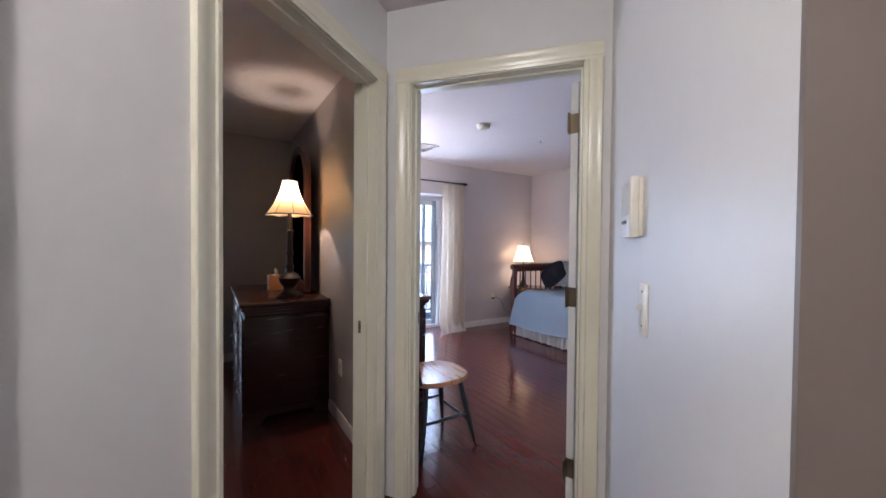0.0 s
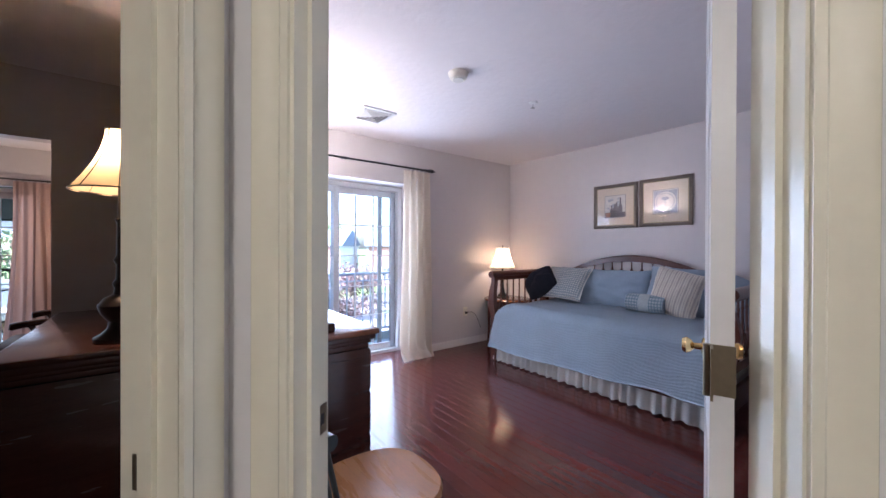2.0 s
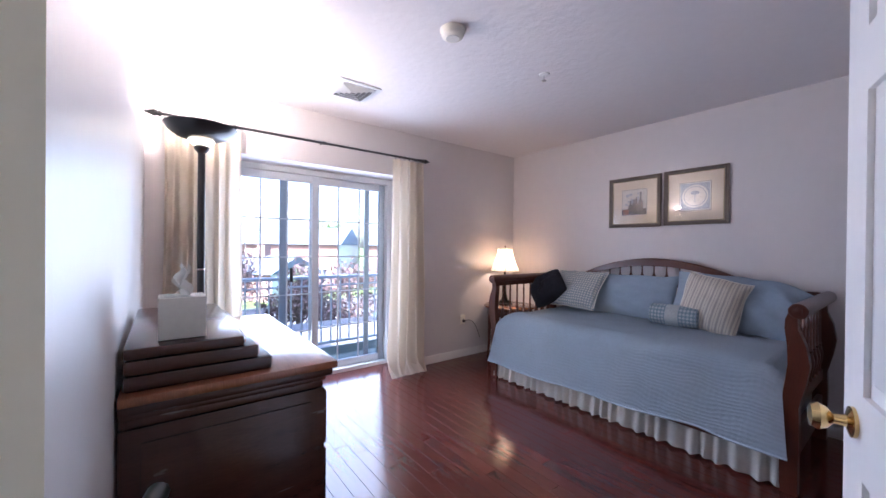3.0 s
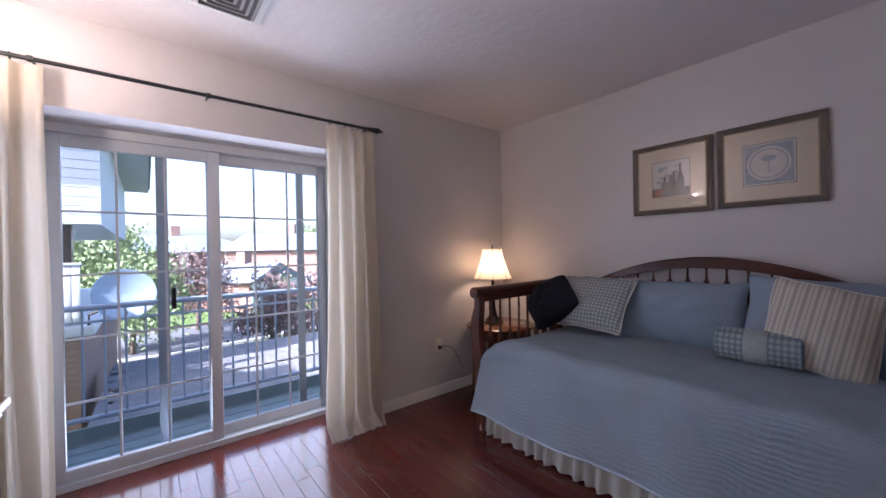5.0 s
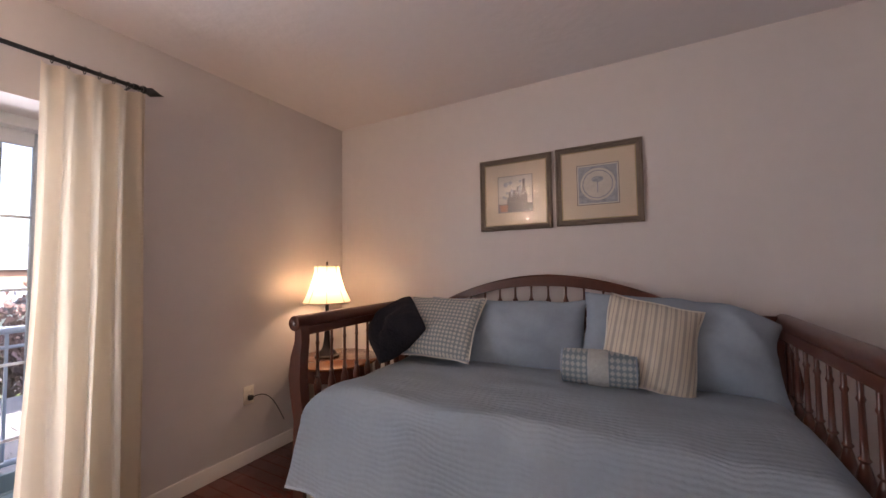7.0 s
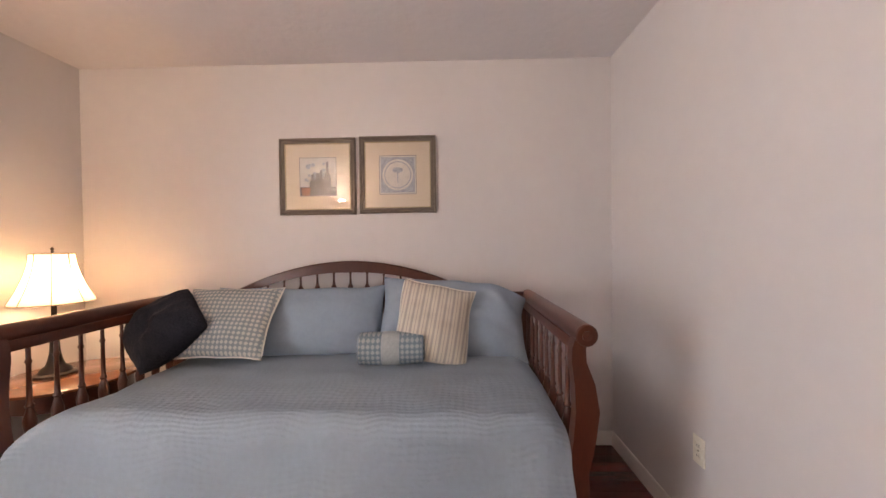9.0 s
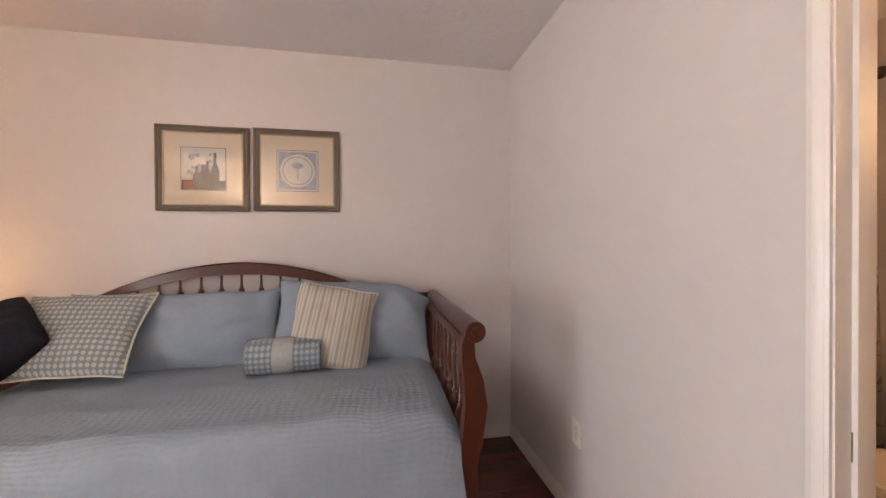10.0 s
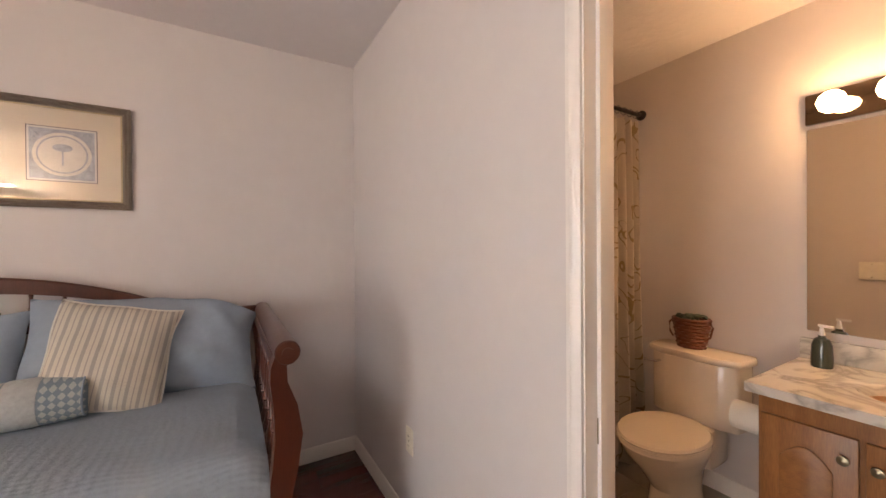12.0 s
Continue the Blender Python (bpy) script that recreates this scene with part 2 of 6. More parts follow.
M_PVC = mat("white_vinyl_frame", (0.70, 0.72, 0.74), 0.35, vary=0.03)
M_ALU = mat("grey_alloy_frame", (0.42, 0.47, 0.52), 0.35, metal=0.3)
M_GLASS = clear("window_glass", (0.97, 0.99, 1.0))
M_PICGLASS = clear("picture_glass")
M_FRAME = mat("pewter_wood_frame", (0.20, 0.165, 0.135), 0.35, metal=0.25, scale=20, vary=0.2)
M_GILT = mat("champagne_fillet", (0.42, 0.34, 0.22), 0.35, metal=0.5)
M_MATB = mat("cream_mat_board", (0.66, 0.56, 0.44), 0.9, vary=0.03)
M_PAPER = mat("pale_print_paper", (0.62, 0.58, 0.53), 0.9, scale=18, vary=0.2)
M_INK = mat("grey_print_ink", (0.14, 0.12, 0.13), 0.9, scale=30, vary=0.5)
M_INKBLUE = mat("blue_print_ink", (0.36, 0.37, 0.42), 0.9, scale=60, vary=0.6)
M_INKRED = mat("terracotta_print_ink", (0.40, 0.20, 0.14), 0.9, scale=30, vary=0.3)
M_CERAMIC = mat("bone_ceramic", (0.78, 0.68, 0.56), 0.10, vary=0.02, coat=0.5)
M_MARBLE = feed(mat("white_veined_marble", (0.70, 0.67, 0.62), 0.14, scale=6, vary=0.06, coat=0.4), veins, (0.33, 0.31, 0.29))
M_BASKET = mat("red_brown_wicker", (0.16, 0.045, 0.022), 0.5, scale=20, vary=0.4)
M_PLANT = mat("grey_green_leaf", (0.06, 0.085, 0.055), 0.6, scale=30, vary=0.4)
M_BOTTLE = mat("dark_green_bottle", (0.05, 0.06, 0.045), 0.2, coat=0.4)
M_TILE = mat("beige_floor_tile", (0.40, 0.33, 0.26), 0.35, scale=8, vary=0.12)
M_MIRROR = mat("mirror_silver", (0.85, 0.85, 0.85), 0.02, metal=1.0, vary=0.0)
M_BULB = glow("lit_opal_bulb", (1.0, 0.66, 0.36), 5.2)
M_OPAL = glow("lit_frosted_collar", (1.0, 0.80, 0.50), 2.0)
M_TISSUE = feed(mat("teal_lattice_box", (0.62, 0.60, 0.54), 0.7), lattice(0.03, 0.0, (1, 2)), (0.10, 0.16, 0.15))
M_ORANGE = mat("tan_wooden_box", (0.36, 0.15, 0.05), 0.4, vary=0.2)
M_UPHOL = mat("dark_brown_upholstery", (0.030, 0.020, 0.018), 0.6, scale=20, vary=0.3)
M_THROW = mat("rose_beige_throw", (0.42, 0.30, 0.25), 0.9, scale=20, vary=0.2)
M_SILVER = mat("silver_electronics", (0.55, 0.57, 0.60), 0.3, metal=0.5)
M_SHINGLE = mat("grey_roof_shingle", (0.15, 0.15, 0.16), 0.9, scale=8, vary=0.25, bump=0.3, bump_scale=90, island=0.4)
M_SLATE = mat("blue_grey_roof", (0.12, 0.15, 0.19), 0.85, scale=3, vary=0.2, island=0.2)
M_BRICK = mat("red_brick", (0.24, 0.15, 0.125), 0.9, scale=3, vary=0.2, bump=0.3, bump_scale=30)
M_SIDING = mat("pale_grey_siding", (0.55, 0.58, 0.60), 0.7, scale=2, vary=0.06)
M_GRASS = mat("mown_grass", (0.075, 0.13, 0.030), 0.9, scale=0.6, vary=0.35, bump=0.5, bump_scale=30)
M_ASPHALT = mat("asphalt", (0.10, 0.105, 0.12), 0.9, scale=2, vary=0.15)
M_KERB = mat("concrete_kerb", (0.40, 0.39, 0.37), 0.9, vary=0.12)
M_DECK = mat("grey_green_deck_board", (0.20, 0.26, 0.26), 0.6, scale=3, vary=0.15, island=0.3)
M_RAIL = mat("blue_grey_rail_paint", (0.36, 0.42, 0.49), 0.4, vary=0.06)
M_LEAF = mat("summer_leaf", (0.14, 0.19, 0.09), 0.7, vary=0.3, island=0.6)
M_PLUM = mat("purple_plum_leaf", (0.13, 0.085, 0.085), 0.7, vary=0.3, island=0.6)
M_BARK = mat("grey_bark", (0.10, 0.075, 0.06), 0.9, vary=0.3, bump=0.4)
M_WING = mat("blue_grey_siding", (0.42, 0.46, 0.51), 0.7, scale=2, vary=0.08)
M_DISH = mat("grey_dish_paint", (0.24, 0.31, 0.40), 0.5)
M_CANVAS = mat("dark_green_canvas", (0.022, 0.032, 0.028), 0.9, scale=6, vary=0.2, bump=0.1, bump_scale=200)
M_PLATED = mat("polished_bronze_plate", (0.30, 0.24, 0.19), 0.10, metal=1.0)
M_RIB = mat("tan_shade_cord", (0.34, 0.27, 0.18), 0.8)
M_PANE = mat("dark_window_pane", (0.05, 0.06, 0.08), 0.1)


# ---- mesh helpers ----
def mesh_of(name, bm, material, smooth=False):
    bmesh.ops.recalc_face_normals(bm, faces=bm.faces)
    me = bpy.data.meshes.new(name)
    bm.to_mesh(me)
    bm.free()
    if smooth:
        me.shade_smooth()
        me.set_sharp_from_angle(angle=radians(38))
    me.materials.append(material)
    return me


def part(name, bm, material, parent=None, label="", smooth=True, at=None):
    o = new(name, mesh_of(name, bm, material, smooth))
    if parent:
        o.parent = parent
    if at is not None:
        o.matrix_basis = at
    if label:
        tagged(o, label)
    return o


def thing(name, label, category, at=None, group="", kind=""):
    o = new(name)
    o.empty_display_size = 0.1
    if at is not None:
        o.matrix_basis = at
    return tagged(o, label, category, group, kind)


def box(x0, y0, z0, x1, y1, z1, bevel=0.0, bm=None):
    bm = bm or bmesh.new()
    v = [bm.verts.new((x, y, z)) for z in (z0, z1) for y in (y0, y1) for x in (x0, x1)]
    f = [bm.faces.new([v[i] for i in q]) for q in ((0, 2, 3, 1), (4, 5, 7, 6), (0, 1, 5, 4), (1, 3, 7, 5), (3, 2, 6, 7), (2, 0, 4, 6))]
    if bevel:
        bmesh.ops.bevel(bm, geom=list({e for q in f for e in q.edges}), offset=bevel, segments=2, affect="EDGES", profile=0.5)
    return bm


def prism(pts, z0, z1, bm=None, bevel=0.0):
    bm = bm or bmesh.new()
    lo, hi = [bm.verts.new((x, y, z0)) for x, y in pts], [bm.verts.new((x, y, z1)) for x, y in pts]
    bm.faces.new(lo), bm.faces.new(hi)
    for i in range(len(pts)):
        j = (i + 1) % len(pts)
        bm.faces.new((lo[i], lo[j], hi[j], hi[i]))
    if bevel:
        bmesh.ops.bevel(bm, geom=list(bm.edges), offset=bevel, segments=2, affect="EDGES", profile=0.5)
    return bm


def extrude_y(pts, y0, y1, bevel=0.0):
    """A profile in x and z, drawn along y."""
    bm = prism(pts, y0, y1, bevel=bevel)
    for v in bm.verts:
        v.co = Vector((v.co.x, v.co.z, v.co.y))
    return bm


def lathe(profile, seg=20, bm=None, squash=1.0):
    bm = bm or bmesh.new()
    rings = [[bm.verts.new((r * math.cos(a), r * squash * math.sin(a), z)) for a in [2 * math.pi * i / seg for i in range(seg)]] for r, z in profile]
    for a, b in zip(rings, rings[1:]):
        for i in range(seg):
            bm.faces.new((a[i], a[(i + 1) % seg], b[(i + 1) % seg], b[i]))
    if profile[0][0] > 0.0015 and profile[0] != profile[-1]:
        bm.faces.new(rings[0]), bm.faces.new(rings[-1])
    return bm


def tube(pts, r, seg=8, bm=None, closed=False):
    bm = bm or bmesh.new()
    pts = [Vector(p) for p in pts]
    rad = r if isinstance(r, (list, tuple)) else [r] * len(pts)
    rings = []
    for i, p in enumerate(pts):
        a, b = pts[i - 1] if (i or closed) else p, pts[(i + 1) % len(pts)] if (i < len(pts) - 1 or closed) else p
        d = (b - a).normalized()
        s = d.cross(Vector((0, 0, 1)) if abs(d.z) < 0.9 else Vector((1, 0, 0))).normalized()
        t = d.cross(s)
        rings.append([bm.verts.new(p + rad[i] * (math.cos(q) * s + math.sin(q) * t)) for q in [2 * math.pi * k / seg for k in range(seg)]])
    for i in range(len(pts) - (0 if closed else 1)):
        a, b = rings[i], rings[(i + 1) % len(pts)]
        for k in range(seg):
            bm.faces.new((a[k], a[(k + 1) % seg], b[(k + 1) % seg], b[k]))
    if not closed:
        bm.faces.new(rings[0]), bm.faces.new(rings[-1])
    return bm


def sheet(nu, nv, f, thick=0.0):
    """A surface f(u, v), 0 to 1 each way, given thickness along its normals."""
    bm = bmesh.new()
    g = [[bm.verts.new(f(i / nu, j / nv)) for j in range(nv + 1)] for i in range(nu + 1)]
    for i in range(nu):
        for j in range(nv):
            bm.faces.new((g[i][j], g[i + 1][j], g[i + 1][j + 1], g[i][j + 1]))
    if thick:
        bmesh.ops.solidify(bm, geom=list(bm.faces), thickness=thick)
    return bm


def sweep(path, r_of, seg=12):
    return tube(path, r_of, seg)


# ---- hall frame: u runs ahead along the hall, v to its left ----
CU, SU = math.cos(radians(40.25)), math.sin(radians(40.25))


def uv(u, v):
    return (CU * u - SU * v, SU * u + CU * v)


HALL = pose(0, 0, 0, 0, 0, 40.25)
H = 2.44


def wall(name, pts, material, label, z0=0.0, z1=H):
    o = part(name, prism(pts, z0, z1), material, smooth=False)
    return tagged(o, label, "wall", kind="structure")


# ---- walls ----
L = "lilac-grey painted bedroom wall"
wall("wall_east", [(8.0, 4.48), (8.12, 4.48), (8.12, 8.45), (8.0, 8.45)], M_WALL, L)
wall("wall_north_right", [(6.36, 8.0), (8.0, 8.0), (8.0, 8.45), (6.36, 8.45)], M_WALL, L)
wall("wall_north_left", [(4.27, 8.0), (4.72, 8.0), (4.72, 8.45), (4.27, 8.45)], M_WALL, L)
wall("wall_north_head", [(4.72, 8.0), (6.36, 8.0), (6.36, 8.45), (4.72, 8.45)], M_WALL, "painted wall above the sliding door", 1.985)
wall("wall_south_right", [(6.258, 4.50), (8.0, 4.50), (8.0, 4.6), (6.258, 4.6)], M_WALL, L)
wall("wall_south_head", [(5.40, 4.50), (6.258, 4.50), (6.258, 4.6), (5.40, 4.6)], M_WALL, "painted wall above the bathroom door", 2.07)
wall("wall_south_left", [(4.83, 4.48), (5.40, 4.48), (5.40, 4.6), (5.10, 4.6), (4.93, 4.53), uv(6.62, 0.30)], M_WALL, L)
wall("wall_between_rooms", [uv(6.413, 1.31), uv(6.50, 1.31), uv(6.50, 1.205), uv(6.62, 1.205), (4.27, 5.22), (4.27, 8.0), (4.15, 8.0), (4.15, 5.388), uv(6.413, 1.43)], M_HALL, "painted wall between the two rooms")
wall("wall_bedroom_door_head", [uv(6.50, 0.36), uv(6.62, 0.36), uv(6.62, 1.205), uv(6.50, 1.205)], M_HALL, "painted wall above the bedroom door", 2.085)
wall("wall_hall_right", [uv(5.227, 0.274), uv(5.227, -2.2), uv(5.35, -2.2), uv(5.35, 0.16), uv(6.62, 0.16), uv(6.62, 0.36), uv(6.50, 0.36), uv(6.50, 0.274)], M_HALL, "off-white hall wall with thermostat and switch")
# thin skin, darker and browner than the hall wall it covers
wall("wall_hall_corner_face", [uv(5.219, 0.274), uv(5.227, 0.274), uv(5.227, -2.2), uv(5.219, -2.2)], M_TAUPE, "brown-taupe face of the wall round the hall corner")
wall("wall_hall_left", [uv(2.4, 1.31), uv(5.53, 1.31), uv(5.53, 1.43), uv(2.4, 1.43)], M_HALL, "off-white hall wall")
wall("wall_left_door_head", [uv(5.53, 1.31), uv(6.413, 1.31), uv(6.413, 1.43), uv(5.53, 1.43)], M_HALL, "painted wall above the left doorway", 2.075)
wall("wall_hall_end", [uv(2.28, -2.2), uv(2.4, -2.2), uv(2.4, 1.43), uv(2.28, 1.43)], M_HALL, "plain off-white hall end wall")
wall("wall_hall_side", [uv(2.28, -2.32), uv(5.35, -2.32), uv(5.35, -2.2), uv(2.28, -2.2)], M_HALL, "plain off-white hall side wall")
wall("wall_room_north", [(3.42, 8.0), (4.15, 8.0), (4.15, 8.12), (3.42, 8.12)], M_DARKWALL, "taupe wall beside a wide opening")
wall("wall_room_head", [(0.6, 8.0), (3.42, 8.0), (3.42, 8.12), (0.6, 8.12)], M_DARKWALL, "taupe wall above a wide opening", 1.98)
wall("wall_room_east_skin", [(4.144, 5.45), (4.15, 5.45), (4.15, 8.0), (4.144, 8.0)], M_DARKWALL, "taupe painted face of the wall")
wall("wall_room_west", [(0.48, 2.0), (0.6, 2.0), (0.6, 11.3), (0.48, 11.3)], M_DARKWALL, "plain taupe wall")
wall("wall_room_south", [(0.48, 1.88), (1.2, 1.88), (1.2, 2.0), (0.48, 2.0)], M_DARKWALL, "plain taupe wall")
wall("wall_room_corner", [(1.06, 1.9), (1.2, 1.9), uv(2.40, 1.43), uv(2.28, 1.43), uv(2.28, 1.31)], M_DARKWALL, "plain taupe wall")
wall("wall_sunroom_east", [(3.62, 8.12), (3.74, 8.12), (3.74, 11.3), (3.62, 11.3)], M_WALL, "warm painted sunroom wall")
wall("wall_sunroom_north", [(2.86, 11.0), (3.62, 11.0), (3.62, 11.2), (2.86, 11.2)], M_WALL, "warm painted sunroom wall")
wall("wall_sunroom_north_left", [(0.6, 11.0), (1.0, 11.0), (1.0, 11.2), (0.6, 11.2)], M_WALL, "warm painted sunroom wall")
wall("wall_sunroom_head", [(1.0, 11.0), (2.86, 11.0), (2.86, 11.2), (1.0, 11.2)], M_WALL, "painted wall above the sunroom door", 1.98)
BW = "warm painted bathroom wall"
wall("wall_bath_south", [(5.2, 2.96), (8.0, 2.96), (8.0, 3.08), (5.2, 3.08)], M_BATH, BW)
wall("wall_bath_west", [(5.2, 3.08), (5.32, 3.08), (5.32, 4.48), (5.2, 4.48)], M_BATH, BW)
wall("wall_bath_east", [(7.8, 3.08), (8.0, 3.08), (8.0, 4.48), (7.8, 4.48)], M_BATH, BW)
wall("wall_bath_north_skin", [(6.258, 4.49), (7.8, 4.49), (7.8, 4.50), (6.258, 4.50)], M_BATH, BW)

OW = "pale outer wall of the building"
wall("wall_outer_south", [(0.48, -0.62), (8.12, -0.62), (8.12, -0.5), (0.48, -0.5)], M_SIDING, OW, -3.2)
wall("wall_outer_east", [(8.0, -0.5), (8.12, -0.5), (8.12, 4.48), (8.0, 4.48)], M_SIDING, OW)
wall("wall_outer_west", [(0.48, -0.5), (0.6, -0.5), (0.6, 1.88), (0.48, 1.88)], M_SIDING, OW)


def slab(name, pts, z0, z1, material, label, category):
    return tagged(part(name, prism(pts, z0, z1), material, smooth=False), label, category, kind="structure")


slab("ceiling", [(0.48, 1.6), (8.12, 1.6), (8.12, 8.45), (3.74, 8.45), (3.74, 11.3), (0.48, 11.3)], H, H + 0.2, M_CEIL, "white ceiling with a swirled plaster texture", "ceiling")
slab("ceiling_bath", [(5.32, 3.08), (7.8, 3.08), (7.8, 4.474), (5.32, 4.474)], 2.36, 2.40, M_CEIL, "lower white bathroom ceiling", "ceiling")
slab("ceiling_hall_south", [(0.48, -0.5), (8.12, -0.5), (8.12, 1.6), (0.48, 1.6)], H, H + 0.2, M_CEIL, "white hall ceiling", "ceiling")
slab("floor", [(0.48, -0.5), (8.12, -0.5), (8.12, 8.45), (3.74, 8.45), (3.74, 11.3), (0.48, 11.3)], -0.25, -0.016, M_SUB, "dark subfloor under the boards", "floor")


# ---- trim ----
def casing(name, m, w, h, width=0.075, proud=0.018, sides="lr", paint=None):
    """Moulded trim round an opening w wide and h high; x along the wall, y out of it."""
    t = tagged(thing(name, "glossy cream moulded door casing", "door casing", m), kind="structure")
    prof = [(0, 0), (0, proud * 0.6), (width * 0.18, proud * 0.75), (width * 0.25, proud * 0.55), (width * 0.55, proud * 0.7), (width * 0.68, proud), (width * 0.95, proud), (width, proud * 0.8), (width, 0)]
    for s in sides:
        bm = prism([((-p if s == "l" else w + p), q) for p, q in prof], 0, h)
        part("casing_side", bm, paint or M_TRIM, t)
    bm = bmesh.new()
    x0, x1 = (-width if "l" in sides else 0), (w + width if "r" in sides else w)
    a, b = [bm.verts.new((x0, q, h + p)) for p, q in prof], [bm.verts.new((x1, q, h + p)) for p, q in prof]
    bm.faces.new(a), bm.faces.new(b)
    for i in range(len(prof)):
        j = (i + 1) % len(prof)
        bm.faces.new((a[i], a[j], b[j], b[i]))
    part("casing_head", bm, paint or M_TRIM, t)
    return t


def jamb(name, m, w, h, depth, t=0.018, far=None, paint=None):
    """Door lining with its stop; x along the wall, y through it."""
    o = tagged(thing(name, "cream painted door jamb", "door jamb", m), kind="structure")
    part("jamb_side", box(0, 0, 0, far or t, depth, h), paint or M_TRIM, o, smooth=False)
    part("jamb_side", box(w - t, 0, 0, w, depth, h), paint or M_TRIM, o, smooth=False)
    part("jamb_head", box(t, 0, h - t, w - t, depth, h), paint or M_TRIM, o, smooth=False)
    for a, b in ((far or t, (far or t) + 0.01), (w - t - 0.01, w - t)):
        part("door_stop", box(a, depth * 0.35, 0, b, depth * 0.6, h - t), paint or M_TRIM, o, smooth=False)
    part("door_stop", box(t, depth * 0.35, h - t - 0.01, w - t, depth * 0.6, h - t), paint or M_TRIM, o, smooth=False)
    return o


# bedroom door wall: x runs along -v, y along -u (towards the hall)
def at_uv(u, v, turn):
    x, y = uv(u, v)
    return pose(x, y, 0, 0, 0, 40.25 + turn)


casing("trim_bedroom_door", at_uv(6.50, 1.178, -90) @ Matrix.Diagonal((1, -1, 1, 1)), 0.799, 2.07, 0.072)
jamb("jamb_bedroom_door", at_uv(6.498, 1.204, -90), 0.838, 2.084, 0.122, far=0.034)
casing("trim_left_door", pose(*uv(5.55, 1.31), 0, 0, 0, 40.25) @ Matrix.Diagonal((1, -1, 1, 1)), 0.845, 2.06, 0.078)
jamb("jamb_left_door", pose(*uv(5.532, 1.312), 0, 0, 0, 40.25), 0.881, 2.074, 0.118)
casing("trim_hall_far_door", pose(*uv(4.35, 1.31), 0, 0, 0, 40.25) @ Matrix.Diagonal((1, -1, 1, 1)), 0.72, 2.06, 0.080)
casing("trim_bath_door", pose(5.42, 4.6, 0), 0.822, 2.06, 0.038, paint=M_WHITETRIM)
jamb("jamb_bath_door", pose(5.402, 4.494, 0), 0.854, 2.07, 0.108, paint=M_WHITETRIM)


def plate(name, label, m, w=0.07, h=0.115, toggle=True, outlet=False):
    """A wall plate; x across, y out of the wall, centred."""
    t = thing(name, label, "light switch" if not outlet else "outlet", m)
    part("cover", box(-w / 2, 0, -h / 2, w / 2, 0.006, h / 2, 0.002), M_PLATE, t)
    for z in (-0.042, 0.042):
        part("screw", lathe([(0.0005, 0), (0.003, 0), (0.003, 0.0015), (0.0005, 0.002)], 8), M_NICKEL, t, at=pose(0, 0.006, z if not outlet else z * 0.02, -90))
        if outlet:
            part("socket", box(-0.016, 0.006, z * 0.5 - 0.013, 0.016, 0.008, z * 0.5 + 0.013, 0.003), M_PLATE, t)
            for x in (-0.006, 0.006):
                part("slot", box(x - 0.001, 0.008, z * 0.5 - 0.004, x + 0.001, 0.0085, z * 0.5 + 0.005), M_DARK, t, smooth=False)
    if toggle:
        part("toggle", box(-0.005, 0.006, -0.004, 0.005, 0.020, 0.008, 0.002), M_PLATE, t)
    return t


# strikes and hinges belong to the jambs and doors
def strike(m):
    t = thing("strike_plate", "antique brass strike plate in a cream jamb", "strike plate", m)
    bm = box(-0.016, 0, -0.030, 0.016, 0.0025, -0.012)
    box(-0.016, 0, 0.012, 0.016, 0.0025, 0.030, bm=bm)
    box(-0.016, 0, -0.012, -0.008, 0.0025, 0.012, bm=bm)
    box(0.008, 0, -0.012, 0.016, 0.0025, 0.012, bm=bm)
    part("plate", bm, M_NICKEL, t, smooth=False)
    part("latch_hole", box(-0.008, 0, -0.012, 0.008, 0.001, 0.012), M_DARK, t, smooth=False)


strike(pose(*uv(6.595, 1.170), 0.90, 0, 0, 40.25 + 180))
strike(pose(*uv(6.394, 1.385), 0.88, 0, 0, 40.25 + 90))
strike(pose(6.238, 4.545, 0.86, 0, 0, 90))

# bedroom door, opened into the room
hx, hy = 4.807, 4.591
DOOR = pose(hx, hy, 0.012, 0, 0, 17.5)
door = tagged(thing("door_1", "white six-panel door with brass knob, standing open", "door", DOOR), kind="structure")
DW, DH, DT = 0.765, 2.03, 0.035


def leaf_mesh():
    bm = bmesh.new()
    cols = [(0.0, 0.11), (0.335, 0.43), (0.655, DW)]
    rows = [(0, 0.23), (0.82, 0.98), (1.56, 1.68), (1.90, DH)]
    for a, b in cols:
        box(a, 0, 0, b, DT, DH, bm=bm)
    for i in range(2):
        a, b = cols[i][1], cols[i + 1][0]
        for r0, r1 in rows:
            box(a, 0, r0, b, DT, r1, bm=bm)
        for j in range(3):
            z0, z1 = rows[j][1], rows[j + 1][0]
            box(a, 0.010, z0, b, DT - 0.010, z1, bm=bm)
    return bm


part("leaf", leaf_mesh(), M_DOOR, door, smooth=False)
for x0, x1 in ((0.11, 0.335), (0.43, 0.655)):
    for z0, z1 in ((0.23, 0.82), (0.98, 1.56), (1.68, 1.90)):
        bm = box(x0 + 0.03, 0.003, z0 + 0.03, x1 - 0.03, DT - 0.003, z1 - 0.03, 0.008)
        part("raised_panel", bm, M_DOOR, door)
for s in (-1, 1):
    k = part("knob", lathe([(0.001, 0), (0.030, 0), (0.030, 0.006), (0.012, 0.012), (0.010, 0.030), (0.022, 0.040), (0.028, 0.052), (0.022, 0.064), (0.001, 0.068)], 20), M_BRASS, door, "polished brass knob",
             at=pose(DW - 0.065, DT if s > 0 else 0, 0.915, -90 if s > 0 else 90))
